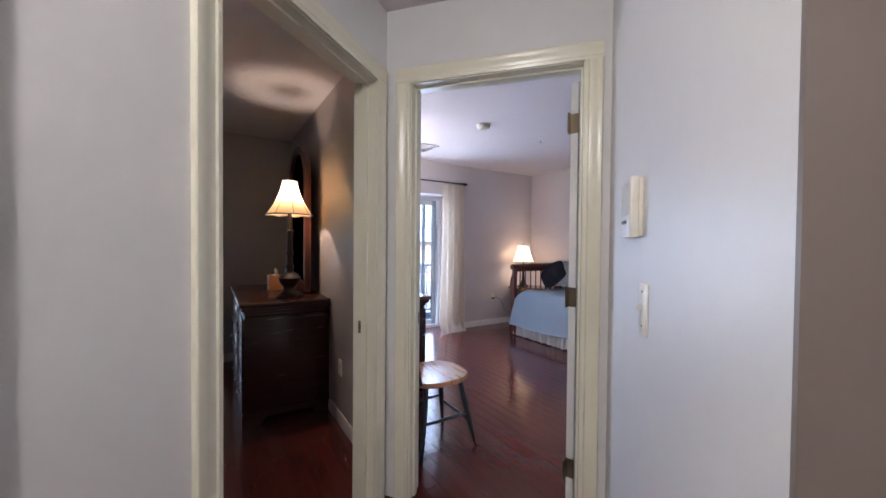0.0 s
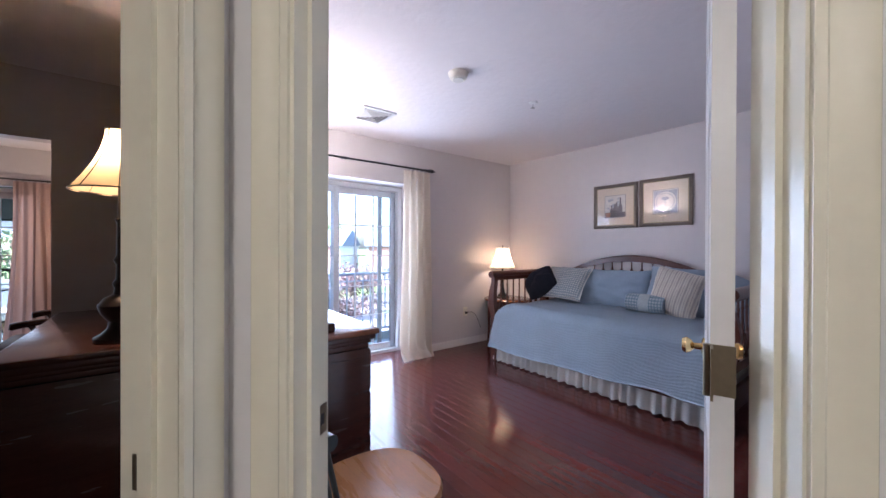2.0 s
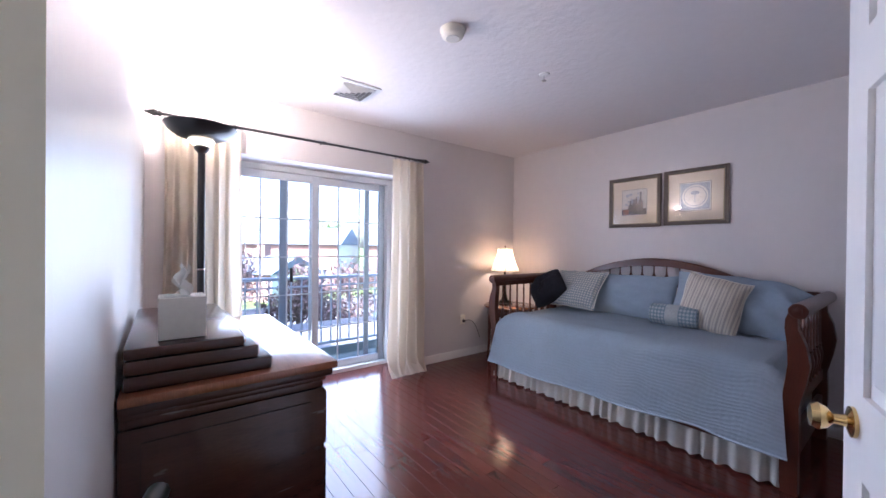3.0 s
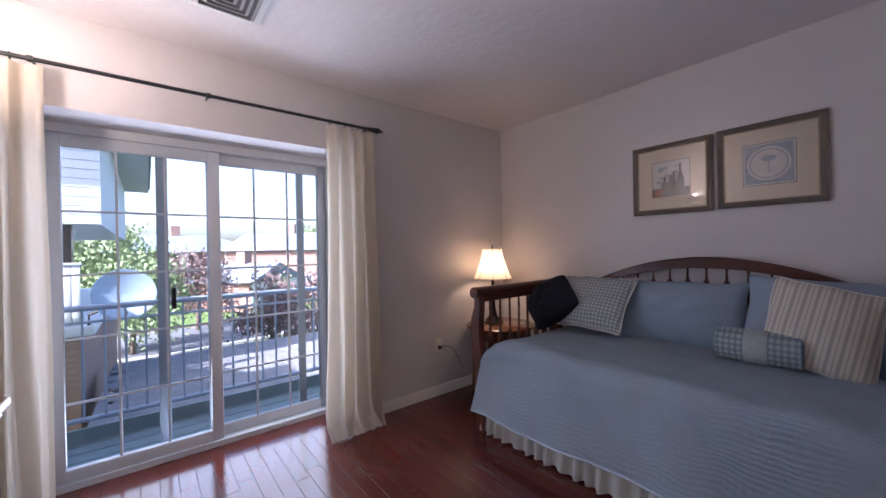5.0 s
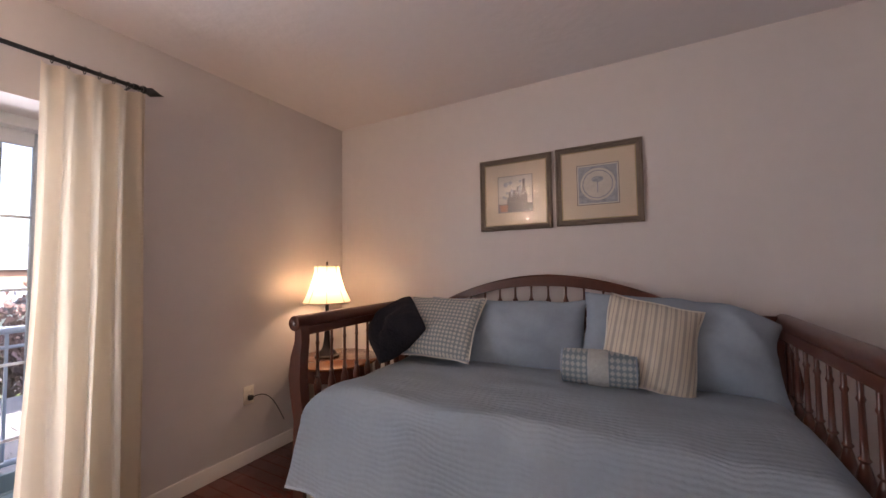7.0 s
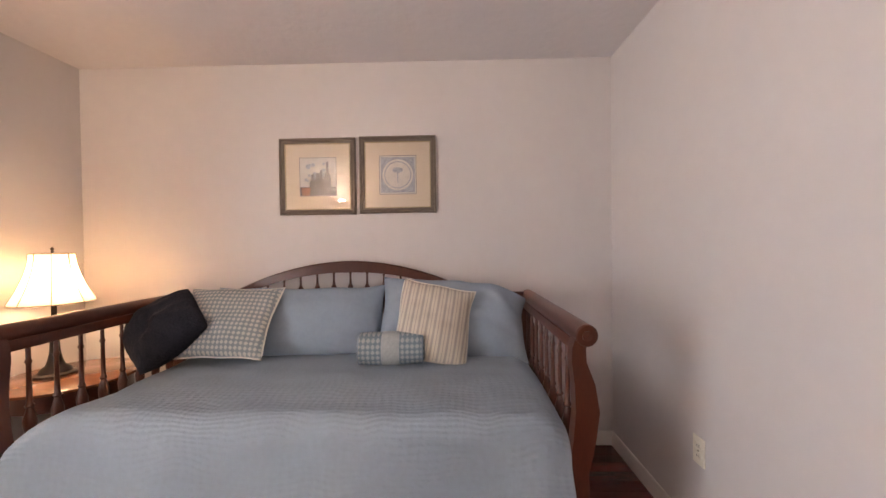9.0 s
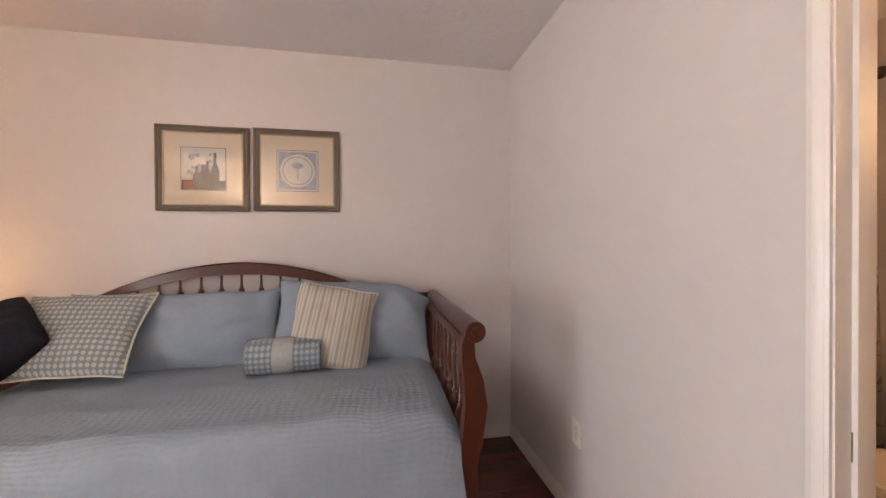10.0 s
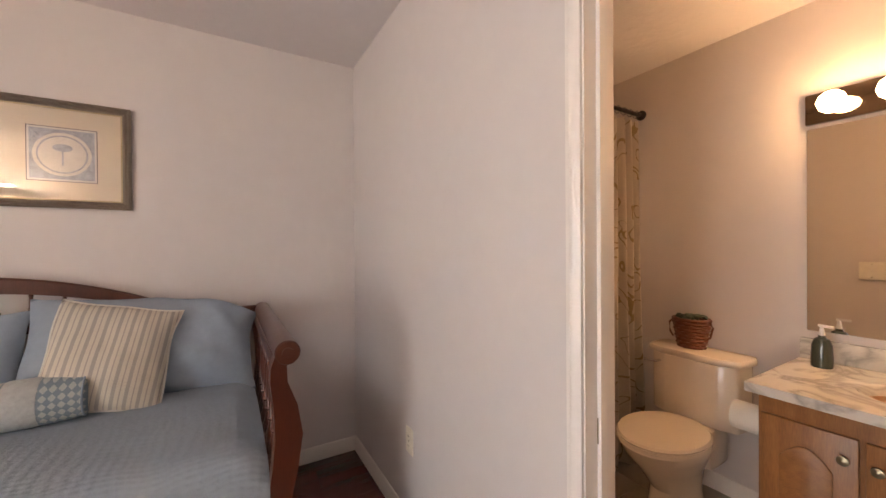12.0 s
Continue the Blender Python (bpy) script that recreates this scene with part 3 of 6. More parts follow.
for z in (0.22, 1.03, 1.84):
    hg = part("hinge", box(-0.003, -0.002, z - 0.045, 0.0, DT, z + 0.045), M_NICKEL, door, "antique brass butt hinge", smooth=False)
    part("hinge_knuckle", lathe([(0.007, z - 0.046), (0.007, z + 0.046)], 10), M_NICKEL, door, at=pose(-0.006, DT + 0.004, 0))
    part("hinge_leaf", box(-0.040, DT - 0.004, z - 0.045, -0.004, DT, z + 0.045), M_NICKEL, door, smooth=False)


# baseboards
def baseboard(a, b, name="baseboard"):
    (x0, y0), (x1, y1) = a, b
    d = Vector((x1 - x0, y1 - y0))
    prof = [(0, 0), (0.013, 0), (0.013, 0.060), (0.009, 0.070), (0.009, 0.076), (0.004, 0.085), (0, 0.085)]
    bm = bmesh.new()
    lo, hi = [bm.verts.new((0, p, q)) for p, q in prof], [bm.verts.new((d.length, p, q)) for p, q in prof]
    bm.faces.new(lo), bm.faces.new(hi)
    for i in range(len(prof)):
        j = (i + 1) % len(prof)
        bm.faces.new((lo[i], lo[j], hi[j], hi[i]))
    o = part(name, bm, M_WHITETRIM, at=pose(x0, y0, 0, 0, 0, math.degrees(math.atan2(d.y, d.x))))
    tagged(o, "white painted moulded baseboard along the wall", "baseboard", kind="structure")


for a, b in (((8.0, 4.6), (8.0, 8.0)), ((8.0, 8.0), (6.37, 8.0)), ((6.29, 4.6), (8.0, 4.6)), ((4.72, 8.0), (4.27, 8.0)), ((4.27, 8.0), (4.27, 5.3)), ((4.144, 5.46), (4.144, 8.0)), ((4.144, 8.0), (3.42, 8.0)),
             ((5.32, 3.08), (7.8, 3.08)), (uv(5.48, 1.31), uv(5.16, 1.31)), ((3.62, 11.0), (2.86, 11.0))):
    baseboard(a, b)


# ---- sliding doors ----
def slider(name, x0, x1, y, head, pitch_cols, rows, label):
    """A two-panel sliding glass door seen from inside (y grows outwards)."""
    t = tagged(thing(name, label, "sliding door", pose(0, 0, 0)), kind="structure")
    w = part("frame", box(x0, y, 0.0, x0 + 0.05, y + 0.13, head), M_PVC, t, smooth=False)
    part("frame", box(x1 - 0.05, y, 0, x1, y + 0.13, head), M_PVC, t, smooth=False)
    part("head", box(x0 + 0.05, y, head - 0.05, x1 - 0.05, y + 0.13, head), M_PVC, t, smooth=False)
    part("track", box(x0 + 0.05, y, 0.0, x1 - 0.05, y + 0.13, 0.035), M_PVC, t, smooth=False)
    mid = (x0 + x1) / 2
    for k, (a, b, yy) in enumerate(((x0 + 0.05, mid + 0.035, y + 0.015), (mid - 0.035, x1 - 0.05, y + 0.065))):
        p = part("panel_frame", box(a, yy, 0.036, a + 0.065, yy + 0.04, head - 0.052, 0.004), M_PVC, t, "white vinyl door panel")
        part("stile", box(b - 0.065, yy, 0.036, b, yy + 0.04, head - 0.052, 0.004), M_PVC if k == 0 else M_ALU, p)
        part("rail", box(a + 0.065, yy, 0.036, b - 0.065, yy + 0.04, 0.105, 0.003), M_PVC, p)
        part("rail", box(a + 0.065, yy, head - 0.12, b - 0.065, yy + 0.04, head - 0.052, 0.003), M_PVC, p)
        g = part("pane", box(a + 0.063, yy + 0.018, 0.10, b - 0.063, yy + 0.022, head - 0.115), M_GLASS, p, "clear glass pane", smooth=False)
        g.visible_shadow = False
        ga, gb = a + 0.065, b - 0.065
        for i in range(1, pitch_cols):
            x = ga + (gb - ga) * i / pitch_cols
            part("muntin", box(x - 0.006, yy + 0.012, 0.105, x + 0.006, yy + 0.028, head - 0.12), M_PVC, p, smooth=False)
        for i in range(1, rows):
            z = 0.105 + (head - 0.225) * i / rows
            part("muntin", box(ga, yy + 0.013, z - 0.006, gb, yy + 0.027, z + 0.006), M_PVC, p, smooth=False)
    return t


sl = slider("window_1", 4.72, 6.36, 8.29, 1.985, 3, 5, "white vinyl sliding balcony door with grilles")
part("screen_stile", box(5.24, 8.40, 0.036, 5.30, 8.425, 1.93), M_ALU, sl, "grey screen door stile", smooth=False)
part("screen_stile", box(6.10, 8.40, 0.036, 6.15, 8.425, 1.93), M_ALU, sl, smooth=False)
part("pull_handle", box(5.305, 8.28, 0.93, 5.33, 8.30, 1.06, 0.006), M_BLACK, sl, "black pull handle")
slider("window_2", 1.0, 2.86, 11.05, 1.95, 3, 5, "white sliding sunroom door with grilles")


# ---- curtains ----
def curtain(name, label, material, m, w, h, folds, depth, flare=0.0, seed=0, pool=0.0):
    """Pleated cloth hanging from z = h; x across, y out of the wall."""
    rnd = random.Random(seed)
    ph = [rnd.uniform(-0.5, 0.5) for _ in range(folds + 2)]

    def f(u, v):
        z = h * (1 - v)
        s = u * folds
        k = ph[int(s)] * (1 - s % 1) + ph[int(s) + 1] * (s % 1)
        a = 2 * math.pi * (s + 0.25 * k)
        amp = depth * (0.45 + 0.75 * v ** 0.7) * (0.8 + 0.4 * k)
        x = (u - 0.5) * w * (1 + flare * v * v) + 0.012 * math.sin(a * 0.5 + 5 * v) * v
        y = amp * math.sin(a) + 0.15 * depth * math.sin(2 * a + 4 * v) * v
        if v > 0.95:
            y += pool * (v - 0.95) * 20 * (0.6 + 0.4 * math.sin(a))
            x += 0.03 * (v - 0.95) * 20 * math.sin(a * 0.37 + 1)
        return (x, y, z + 0.006 + (0.004 * math.sin(3 * a) if v > 0.9 else 0))

    return tagged(part(name, sheet(folds * 12, 26, f, 0.003), material, at=m), label, "curtain")


curtain("curtain", "ivory cotton curtain panel pooling on the floor", M_CURTAIN, pose(6.33, 7.90, 0), 0.37, 2.12, 4, 0.054, 0.20, 3, -0.14)
curtain("curtain", "ivory cotton curtain panel drawn beside the sliding door", M_CURTAIN, pose(4.61, 7.90, 0), 0.46, 2.12, 6, 0.040, 0.12, 5, -0.06)
curtain("curtain", "rose beige curtain beside the sunroom door", M_ROSE, pose(2.80, 10.93, 0), 0.34, 2.02, 5, 0.035, 0.5, 8)


def rod(name, label, x0, x1, y, z, wall_y, brackets, rings):
    t = thing(name, label, "curtain rod", pose(0, 0, 0))
    part("pole", tube([(x0, y, z), (x1, y, z)], 0.010, 10), M_BLACK, t)
    for x, s in ((x0, -1), (x1, 1)):
        bm = lathe([(0.001, 0.075), (0.006, 0.06), (0.019, 0.03), (0.012, 0.012), (0.016, 0.006), (0.016, 0), (0.001, 0)][::-1], 12)
        part("finial", bm, M_BLACK, t, "spear finial", at=pose(x, y, z, 0, 90 * s) @ Matrix.Scale(1.25, 4))
    for x in brackets:
        b = part("bracket", tube([(x, wall_y, z + 0.01), (x, y, z + 0.01)], 0.006, 8), M_BLACK, t)
        part("collar", lathe([(0.015, -0.010), (0.015, 0.010)], 12), M_BLACK, b, at=pose(x, y, z, 0, 90))
    for x in rings:
        part("ring", tube([(x, y + 0.017 * math.sin(a), z - 0.004 + 0.017 * math.cos(a)) for a in [k * math.pi / 6 for k in range(12)]], 0.0022, 6, closed=True), M_BLACK, t)
    return t


rod("curtain_rod", "thin black iron curtain rod with spear finials", 4.36, 6.50, 7.90, 2.152, 8.0, (4.80, 5.475, 6.47), [6.18 + 0.052 * i for i in range(7)] + [4.38 + 0.06 * i for i in range(7)])
rod("curtain_rod", "thin dark curtain rod over the sunroom door", 0.9, 3.08, 10.93, 2.05, 11.0, (1.0, 2.98), [2.66 + 0.05 * i for i in range(6)])


# ---- daybed ----
bed = thing("daybed", "dark cherry sleigh daybed with turned spindles", "bed", pose(0, 0, 0))
BX0, BX1, BY0, BY1 = 6.99, 7.93, 5.17, 7.31


def scroll_post(x, y, s, name="post"):
    """Front or back post of a sleigh end; s = +1 curls towards +y."""
    c = [(0.0, 0.0, 0.036), (0.0, 0.12, 0.036), (0.002, 0.34, 0.037), (0.0, 0.46, 0.036), (0.022, 0.58, 0.040), (0.034, 0.68, 0.042), (0.024, 0.78, 0.036), (0.004, 0.86, 0.026), (0.004, 0.91, 0.024), (0.022, 0.950, 0.028)]
    left, right = [], []
    for w, z, h in c:
        left.append((s * (w - h) + y, z)), right.append((s * (w + h) + y, z))
    outline = left + right[::-1]
    bm = bmesh.new()
    a, b = [bm.verts.new((x - 0.027, p, q)) for p, q in outline], [bm.verts.new((x + 0.027, p, q)) for p, q in outline]
    n = len(c)
    for i in range(n - 1):
        for q in (a, b):
            bm.faces.new((q[i], q[i + 1], q[2 * n - 2 - i], q[2 * n - 1 - i]))
        bm.faces.new((a[i], a[i + 1], b[i + 1], b[i])), bm.faces.new((a[2 * n - 1 - i], a[2 * n - 2 - i], b[2 * n - 2 - i], b[2 * n - 1 - i]))
    bm.faces.new((a[0], a[-1], b[-1], b[0])), bm.faces.new((a[n - 1], a[n], b[n], b[n - 1]))
    return part(name, bm, M_CHERRY, bed)


SPINDLE = [(0.009, 0), (0.014, 0.012), (0.009, 0.03), (0.011, 0.05), (0.020, 0.10), (0.022, 0.13), (0.014, 0.165), (0.010, 0.18), (0.016, 0.19), (0.010, 0.20), (0.009, 0.25), (0.008, 0.36), (0.012, 0.372), (0.008, 0.384), (0.008, 0.44)]


def spindle(x, y, z0, z1, lean=0.0, fat=1.0):
    k = (z1 - z0) / 0.44
    bm = lathe([(r * fat, z * k) for r, z in SPINDLE], 10)
    for v in bm.verts:
        v.co.y += lean * v.co.z
    part("spindle", bm, M_CHERRY, bed, at=pose(x, y, z0))


for y, s in ((BY0, -1), (BY1, 1)):
    scroll_post(BX0, y, s), scroll_post(BX1, y, s)
    # rolled top rail
    part("top_rail", tube([(BX0 - 0.035, y + s * 0.030, 0.955), (BX0 - 0.03, y + s * 0.030, 0.955), (BX1 + 0.03, y + s * 0.030, 0.955)], [0.036, 0.040, 0.040], 18), M_CHERRY, bed)
    part("scroll_boss", lathe([(0.001, 0), (0.018, 0), (0.018, 0.006), (0.001, 0.010)], 14), M_CHERRY, bed, at=pose(BX0 - 0.034, y + s * 0.030, 0.955, 0, -90))
    part("rail_board", box(BX0, y - 0.011, 0.890, BX1, y + 0.011, 0.935, 0.004), M_CHERRY, bed)
    part("lower_rail", box(BX0, y - 0.014, 0.40, BX1, y + 0.014, 0.47, 0.005), M_CHERRY, bed)
    part("foot_rail", box(BX0, y - 0.014, 0.14, BX1, y + 0.014, 0.30, 0.005), M_CHERRY, bed)
    for i in range(8):
        spindle(BX0 + (BX1 - BX0) * (i + 1) / 9, y + s * 0.004, 0.47, 0.90)
# arched back
YM, HALFW = (BY0 + BY1) / 2, 0.72
arch = [(YM - HALFW + 2 * HALFW * i / 28, 0.985 + 0.165 * (1 - (2 * i / 28 - 1) ** 2)) for i in range(29)]
bm = bmesh.new()
rings = []
for y, z in arch:
    t = 0.036 - 0.012 * abs((y - YM) / HALFW)
    rings.append([bm.verts.new((BX1 + dx, y, z + dz)) for dx, dz in ((-0.016, -t), (0.016, -t), (0.016, t * 0.7), (0.006, t), (-0.006, t), (-0.016, t * 0.7))])
for a, b in zip(rings, rings[1:]):
    for k in range(6):
        bm.faces.new((a[k], a[(k + 1) % 6], b[(k + 1) % 6], b[k]))
bm.faces.new(rings[0]), bm.faces.new(rings[-1])
part("arched_back_rail", bm, M_CHERRY, bed)
part("back_rail", box(BX1 - 0.016, BY0, 0.935, BX1 + 0.016, BY1, 0.985, 0.006), M_CHERRY, bed)
part("back_rail", box(BX1 - 0.014, BY0, 0.42, BX1 + 0.014, BY1, 0.50, 0.006), M_CHERRY, bed)
for i in range(-6, 7):
    y = YM + i * 0.104
    z1 = 0.965 + 0.165 * (1 - ((y - YM) / HALFW) ** 2) if abs(y - YM) < HALFW else 0.97
    spindle(BX1, y, 0.985, z1, fat=0.75)
for i in range(-9, 10):
    spindle(BX1, YM + i * 0.104, 0.50, 0.94, fat=0.8)
part("side_rail", box(BX0 - 0.012, BY0, 0.16, BX0 + 0.012, BY1, 0.30, 0.004), M_CHERRY, bed)
mattress = tagged(part("mattress", box(7.02, 5.25, 0.22, 7.90, 7.16, 0.615, 0.05), M_SKIRT), "white mattress under the quilt on the daybed", "mattress")


def quilt_f(u, v):
    # u runs along the bed (y), v from the back over the front edge and down
    y = 5.195 + 2.09 * u
    e = min(u, 1 - u)
    top = 0.652 + 0.018 * math.sin(3.2 * u + 1) * math.sin(5 * v) - (0.10 * max(0, 1 - (1 - u) / 0.10) ** 2) - 0.05 * max(0, 1 - u / 0.05) ** 2
    if v < 0.62:
        x = 7.90 - (7.90 - 7.06) * v / 0.62
        z = top
    else:
        q = (v - 0.62) / 0.38
        r = 0.10
        if q < 0.3:
            a = q / 0.3 * math.pi / 2
            x, z = 7.06 - r * math.sin(a), top - r * (1 - math.cos(a))
        else:
            k = (q - 0.3) / 0.7
            wave = math.sin(17 * u + 1.3) * 0.6 + math.sin(31 * u) * 0.3
            x = 6.96 - 0.045 * k - 0.022 * k * wave - 0.07 * k * max(0, 1 - (1 - u) / 0.12) * 0.5
            z = (top - r) + (0.180 + 0.02 * math.sin(5 * u + 1) - (top - r)) * k
            y += k * (0.03 * max(0, 1 - (1 - u) / 0.15) - 0.03 * max(0, 1 - u / 0.15))
    return (x + 0.010 * noise.noise((x * 3, y * 7, z * 3)) + 0.004 * noise.noise((x * 9, y * 9, z * 9)), y, z + 0.012 * noise.noise((x * 4, y * 4, 1.0)) + 0.005 * noise.noise((x * 11, y * 6, 4.0)))


quilt = thing("quilt", "pale blue quilted cotton coverlet draped over the daybed", "quilt", pose(0, 0, 0))
part("coverlet", sheet(150, 84, quilt_f, 0.008), M_QUILT, quilt)
part("hem", tube([Vector(quilt_f(i / 80, 1.0)) + Vector((0.003, 0, 0)) for i in range(81)], 0.007, 6), M_QUILT, quilt)


def skirt_f(u, v):
    y = 5.20 + 2.10 * u
    a = 2 * math.pi * u * 26 + 1.2 * math.sin(u * 40)
    return (7.015 - 0.010 - (0.016 + 0.020 * v) * (0.5 + 0.5 * math.sin(a)) * (0.4 + 0.6 * v) - 0.02 * v, y, 0.29 - 0.275 * v + 0.006 * math.sin(a * 0.5) * v)


tagged(part("bed_skirt", sheet(300, 8, skirt_f, 0.002), M_SKIRT), "white gathered cotton bed skirt below the quilt", "bed skirt")


def pillow(name, label, material, m, w, h, d, trim=None, seed=0, n=34, pinch=0.075, crease=0.4, droop=0.0):
    """A stuffed cushion, w by h, d thick; x across, z up, y through."""
    rnd = random.Random(seed)
    off = rnd.uniform(0, 50)
    t = thing(name, label, "pillow", m)
    bm = bmesh.new()

    def pt(a, b, s):
        e = max(0.0, (1 - abs(a) ** 2.6) * (1 - abs(b) ** 2.6)) ** 0.5
        x, z = a * (1 - pinch * (1 - b * b)) * w / 2, b * (1 - pinch * (1 - a * a)) * h / 2
        k = 1 + 0.22 * noise.noise((x * 7 + off, z * 7, s)) + 0.10 * noise.noise((x * 17 + off, z * 17, s)) - crease * 0.16 * abs(noise.noise((x * 6 - z * 4 + off, z * 9 + x * 3, 2.0 * s)))
        return (x + 0.016 * noise.noise((x * 5, z * 5, off)), s * d / 2 * e * k, z + 0.014 * noise.noise((x * 5 + 7, z * 3, off)) - droop * max(0.0, a - 0.45) ** 1.5 * max(0.0, 0.5 + b))
    for s in (-1, 1):
        g = [[bm.verts.new(pt(-1 + 2 * i / n, -1 + 2 * j / n, s)) for j in range(n + 1)] for i in range(n + 1)]
        for i in range(n):
            for j in range(n):
                bm.faces.new((g[i][j], g[i + 1][j], g[i + 1][j + 1], g[i][j + 1]))
    bmesh.ops.remove_doubles(bm, verts=bm.verts, dist=0.0004)
    part("cover", bm, material, t)
    if trim:
        line = [(-1 + 2 * i / 16, -1) for i in range(16)] + [(1, -1 + 2 * i / 16) for i in range(16)] + [(1 - 2 * i / 16, 1) for i in range(16)] + [(-1, 1 - 2 * i / 16) for i in range(16)]
        part("piping", tube([pt(a, b, 1) for a, b in line], 0.005, 6, closed=True), trim, t, "corded edge")
    return t


# local -y faces the room (-x): turn the cushions by -90 about z, lean them back on the arched rail
def lean(x, y, z, back, roll=0, turn=0):
    return pose(x, y, z, 0, 0, -90 + turn) @ pose(0, 0, 0, -back, 0, 0) @ pose(0, 0, 0, 0, roll, 0)


SH = "pale blue quilted pillow sham leaning on the bed back"
pillow("pillow", SH, M_SHAM, lean(7.83, 6.52, 0.825, 14), 1.02, 0.43, 0.19, seed=1, pinch=0.05, crease=1.0)
pillow("pillow", SH, M_SHAM, lean(7.79, 5.61, 0.850, 24, 3), 0.86, 0.47, 0.25, seed=2, pinch=0.06, crease=1.6, droop=0.16)
pillow("throw_pillow", "grey and cream lattice throw pillow with corded edge", M_CHECK, lean(7.69, 6.89, 0.862, 36, 0, -4), 0.57, 0.43, 0.14, M_PIPE, 3)
pillow("throw_pillow", "dark navy plush throw pillow set on its corner", M_NAVY, lean(7.61, 7.16, 0.846, 38, -48, -10), 0.36, 0.35, 0.24, None, 4, pinch=-0.05, crease=1.2)
pillow("throw_pillow", "cream and taupe striped throw pillow with corded edge", M_STRIPE, lean(7.62, 5.71, 0.865, 24, 12, 6), 0.40, 0.43, 0.15, M_PIPE, 5)
bol = thing("bolster_pillow", "small pale blue patterned bolster pillow on the quilt", "pillow", pose(7.54, 5.925, 0.752, 90, 0, 3) @ Matrix.Diagonal((1, 1, 0.9, 1)))
part("cover", lathe([(0.001, -0.195), (0.03, -0.192), (0.066, -0.186), (0.079, -0.172), (0.083, -0.10), (0.081, 0.0), (0.083, 0.10), (0.079, 0.172), (0.066, 0.186), (0.03, 0.192), (0.001, 0.195)], 28), M_BOLSTER, bol)
for z in (-0.178, 0.178):
    part("piping", tube([(0.077 * math.cos(a), 0.077 * math.sin(a), z) for a in [k * math.pi / 14 for k in range(28)]], 0.004, 6, closed=True), M_SHAM, bol)
part("centre_band", lathe([(0.0835, -0.050), (0.0850, -0.045), (0.0850, 0.045), (0.0835, 0.050)], 28), M_BAND, bol, "pale woven band")


# ---- side table and lamp in the corner ----
tab = thing("side_table", "round-edged dark cherry side table behind the daybed", "side table", pose(7.61, 7.69, 0))
part("tabletop", lathe([(0.001, 0.575), (0.285, 0.575), (0.30, 0.582), (0.30, 0.594), (0.29, 0.60), (0.001, 0.60)], 40), M_SHEENWOOD, tab)
part("apron", lathe([(0.255, 0.49), (0.262, 0.49), (0.262, 0.575), (0.255, 0.575)], 32), M_CHERRY, tab)
part("shelf", lathe([(0.001, 0.20), (0.23, 0.20), (0.23, 0.22), (0.001, 0.22)], 32), M_CHERRY, tab)
for k in range(4):
    a = math.pi / 4 + k * math.pi / 2
    part("leg", tube([(0.235 * math.cos(a), 0.235 * math.sin(a), 0.575), (0.235 * math.cos(a), 0.235 * math.sin(a), 0.2), (0.25 * math.cos(a), 0.25 * math.sin(a), 0)], [0.02, 0.017, 0.011], 10), M_CHERRY, tab)


def shade(bm_profile, n, scallop):
    """A panelled bell shade, open below and above."""
    bm = bmesh.new()
    rings = []
    for i, (r, z) in enumerate(bm_profile):
        ring = []
        for k in range(n):
            a = 2 * math.pi * k / n
            p = 1 - scallop * abs(math.sin(4 * a)) * (1 - i / len(bm_profile))
            ring.append(bm.verts.new((r * math.cos(a) * (1 - scallop + p * scallop), r * math.sin(a) * (1 - scallop + p * scallop), z - 0.012 * scallop * 10 * abs(math.sin(4 * a)) * (i == 0))))
        rings.append(ring)
    for a, b in zip(rings, rings[1:]):
        for k in range(n):
            bm.faces.new((a[k], a[(k + 1) % n], b[(k + 1) % n], b[k]))
    return bm


def table_lamp(label, m, base, z_shade, r0, r1, hs, material, metal, trim):
    t = thing("table_lamp", label, "table lamp", m)
    part("base", lathe(base, 24), metal, t)
    prof = [(r0 + (r1 - r0) * (1 - (1 - k / 8) ** 1.7), z_shade + hs * k / 8) for k in range(9)]
    s = part("shade", shade(prof, 48, 0.05), material, t, "lit silk bell shade")
    for k in range(8):
        a = 2 * math.pi * k / 8
        part("rib", tube([(1.008 * r * math.cos(a), 1.008 * r * math.sin(a), z) for r, z in prof], 0.0022, 5), trim, s)
    for r, z in (prof[0], prof[-1]):
        part("rim", tube([(r * math.cos(a), r * math.sin(a), z) for a in [k * math.pi / 20 for k in range(40)]], 0.0035, 6, closed=True), trim, s)
    part("shade_fitter", lathe([(0.001, 0), (0.017, 0), (0.017, 0.003), (0.001, 0.004)], 14), metal, t, at=pose(0, 0, z_shade + hs - 0.004))
    part("harp", tube([(0, 0.001, z_shade - 0.03), (0, 0.05, z_shade + hs * 0.3), (0, 0.045, z_shade + hs * 0.8), (0, 0.0, z_shade + hs + 0.01)], 0.002, 6), metal, t)
    part("finial", lathe([(0.001, 0), (0.008, 0.004), (0.004, 0.012), (0.009, 0.022), (0.001, 0.032)], 10), metal, t, at=pose(0, 0, z_shade + hs + 0.004))
    return t


table_lamp("dark bronze table lamp with lit ivory shade", pose(7.60, 7.765, 0.60),
           [(0.001, 0), (0.088, 0), (0.088, 0.012), (0.070, 0.020), (0.060, 0.040), (0.040, 0.055), (0.030, 0.085), (0.022, 0.13), (0.018, 0.22), (0.024, 0.26), (0.034, 0.285), (0.022, 0.30), (0.012, 0.31), (0.012, 0.40), (0.001, 0.40)],
           0.395, 0.170, 0.088, 0.262, M_SHADE, M_IRON, M_RIB)

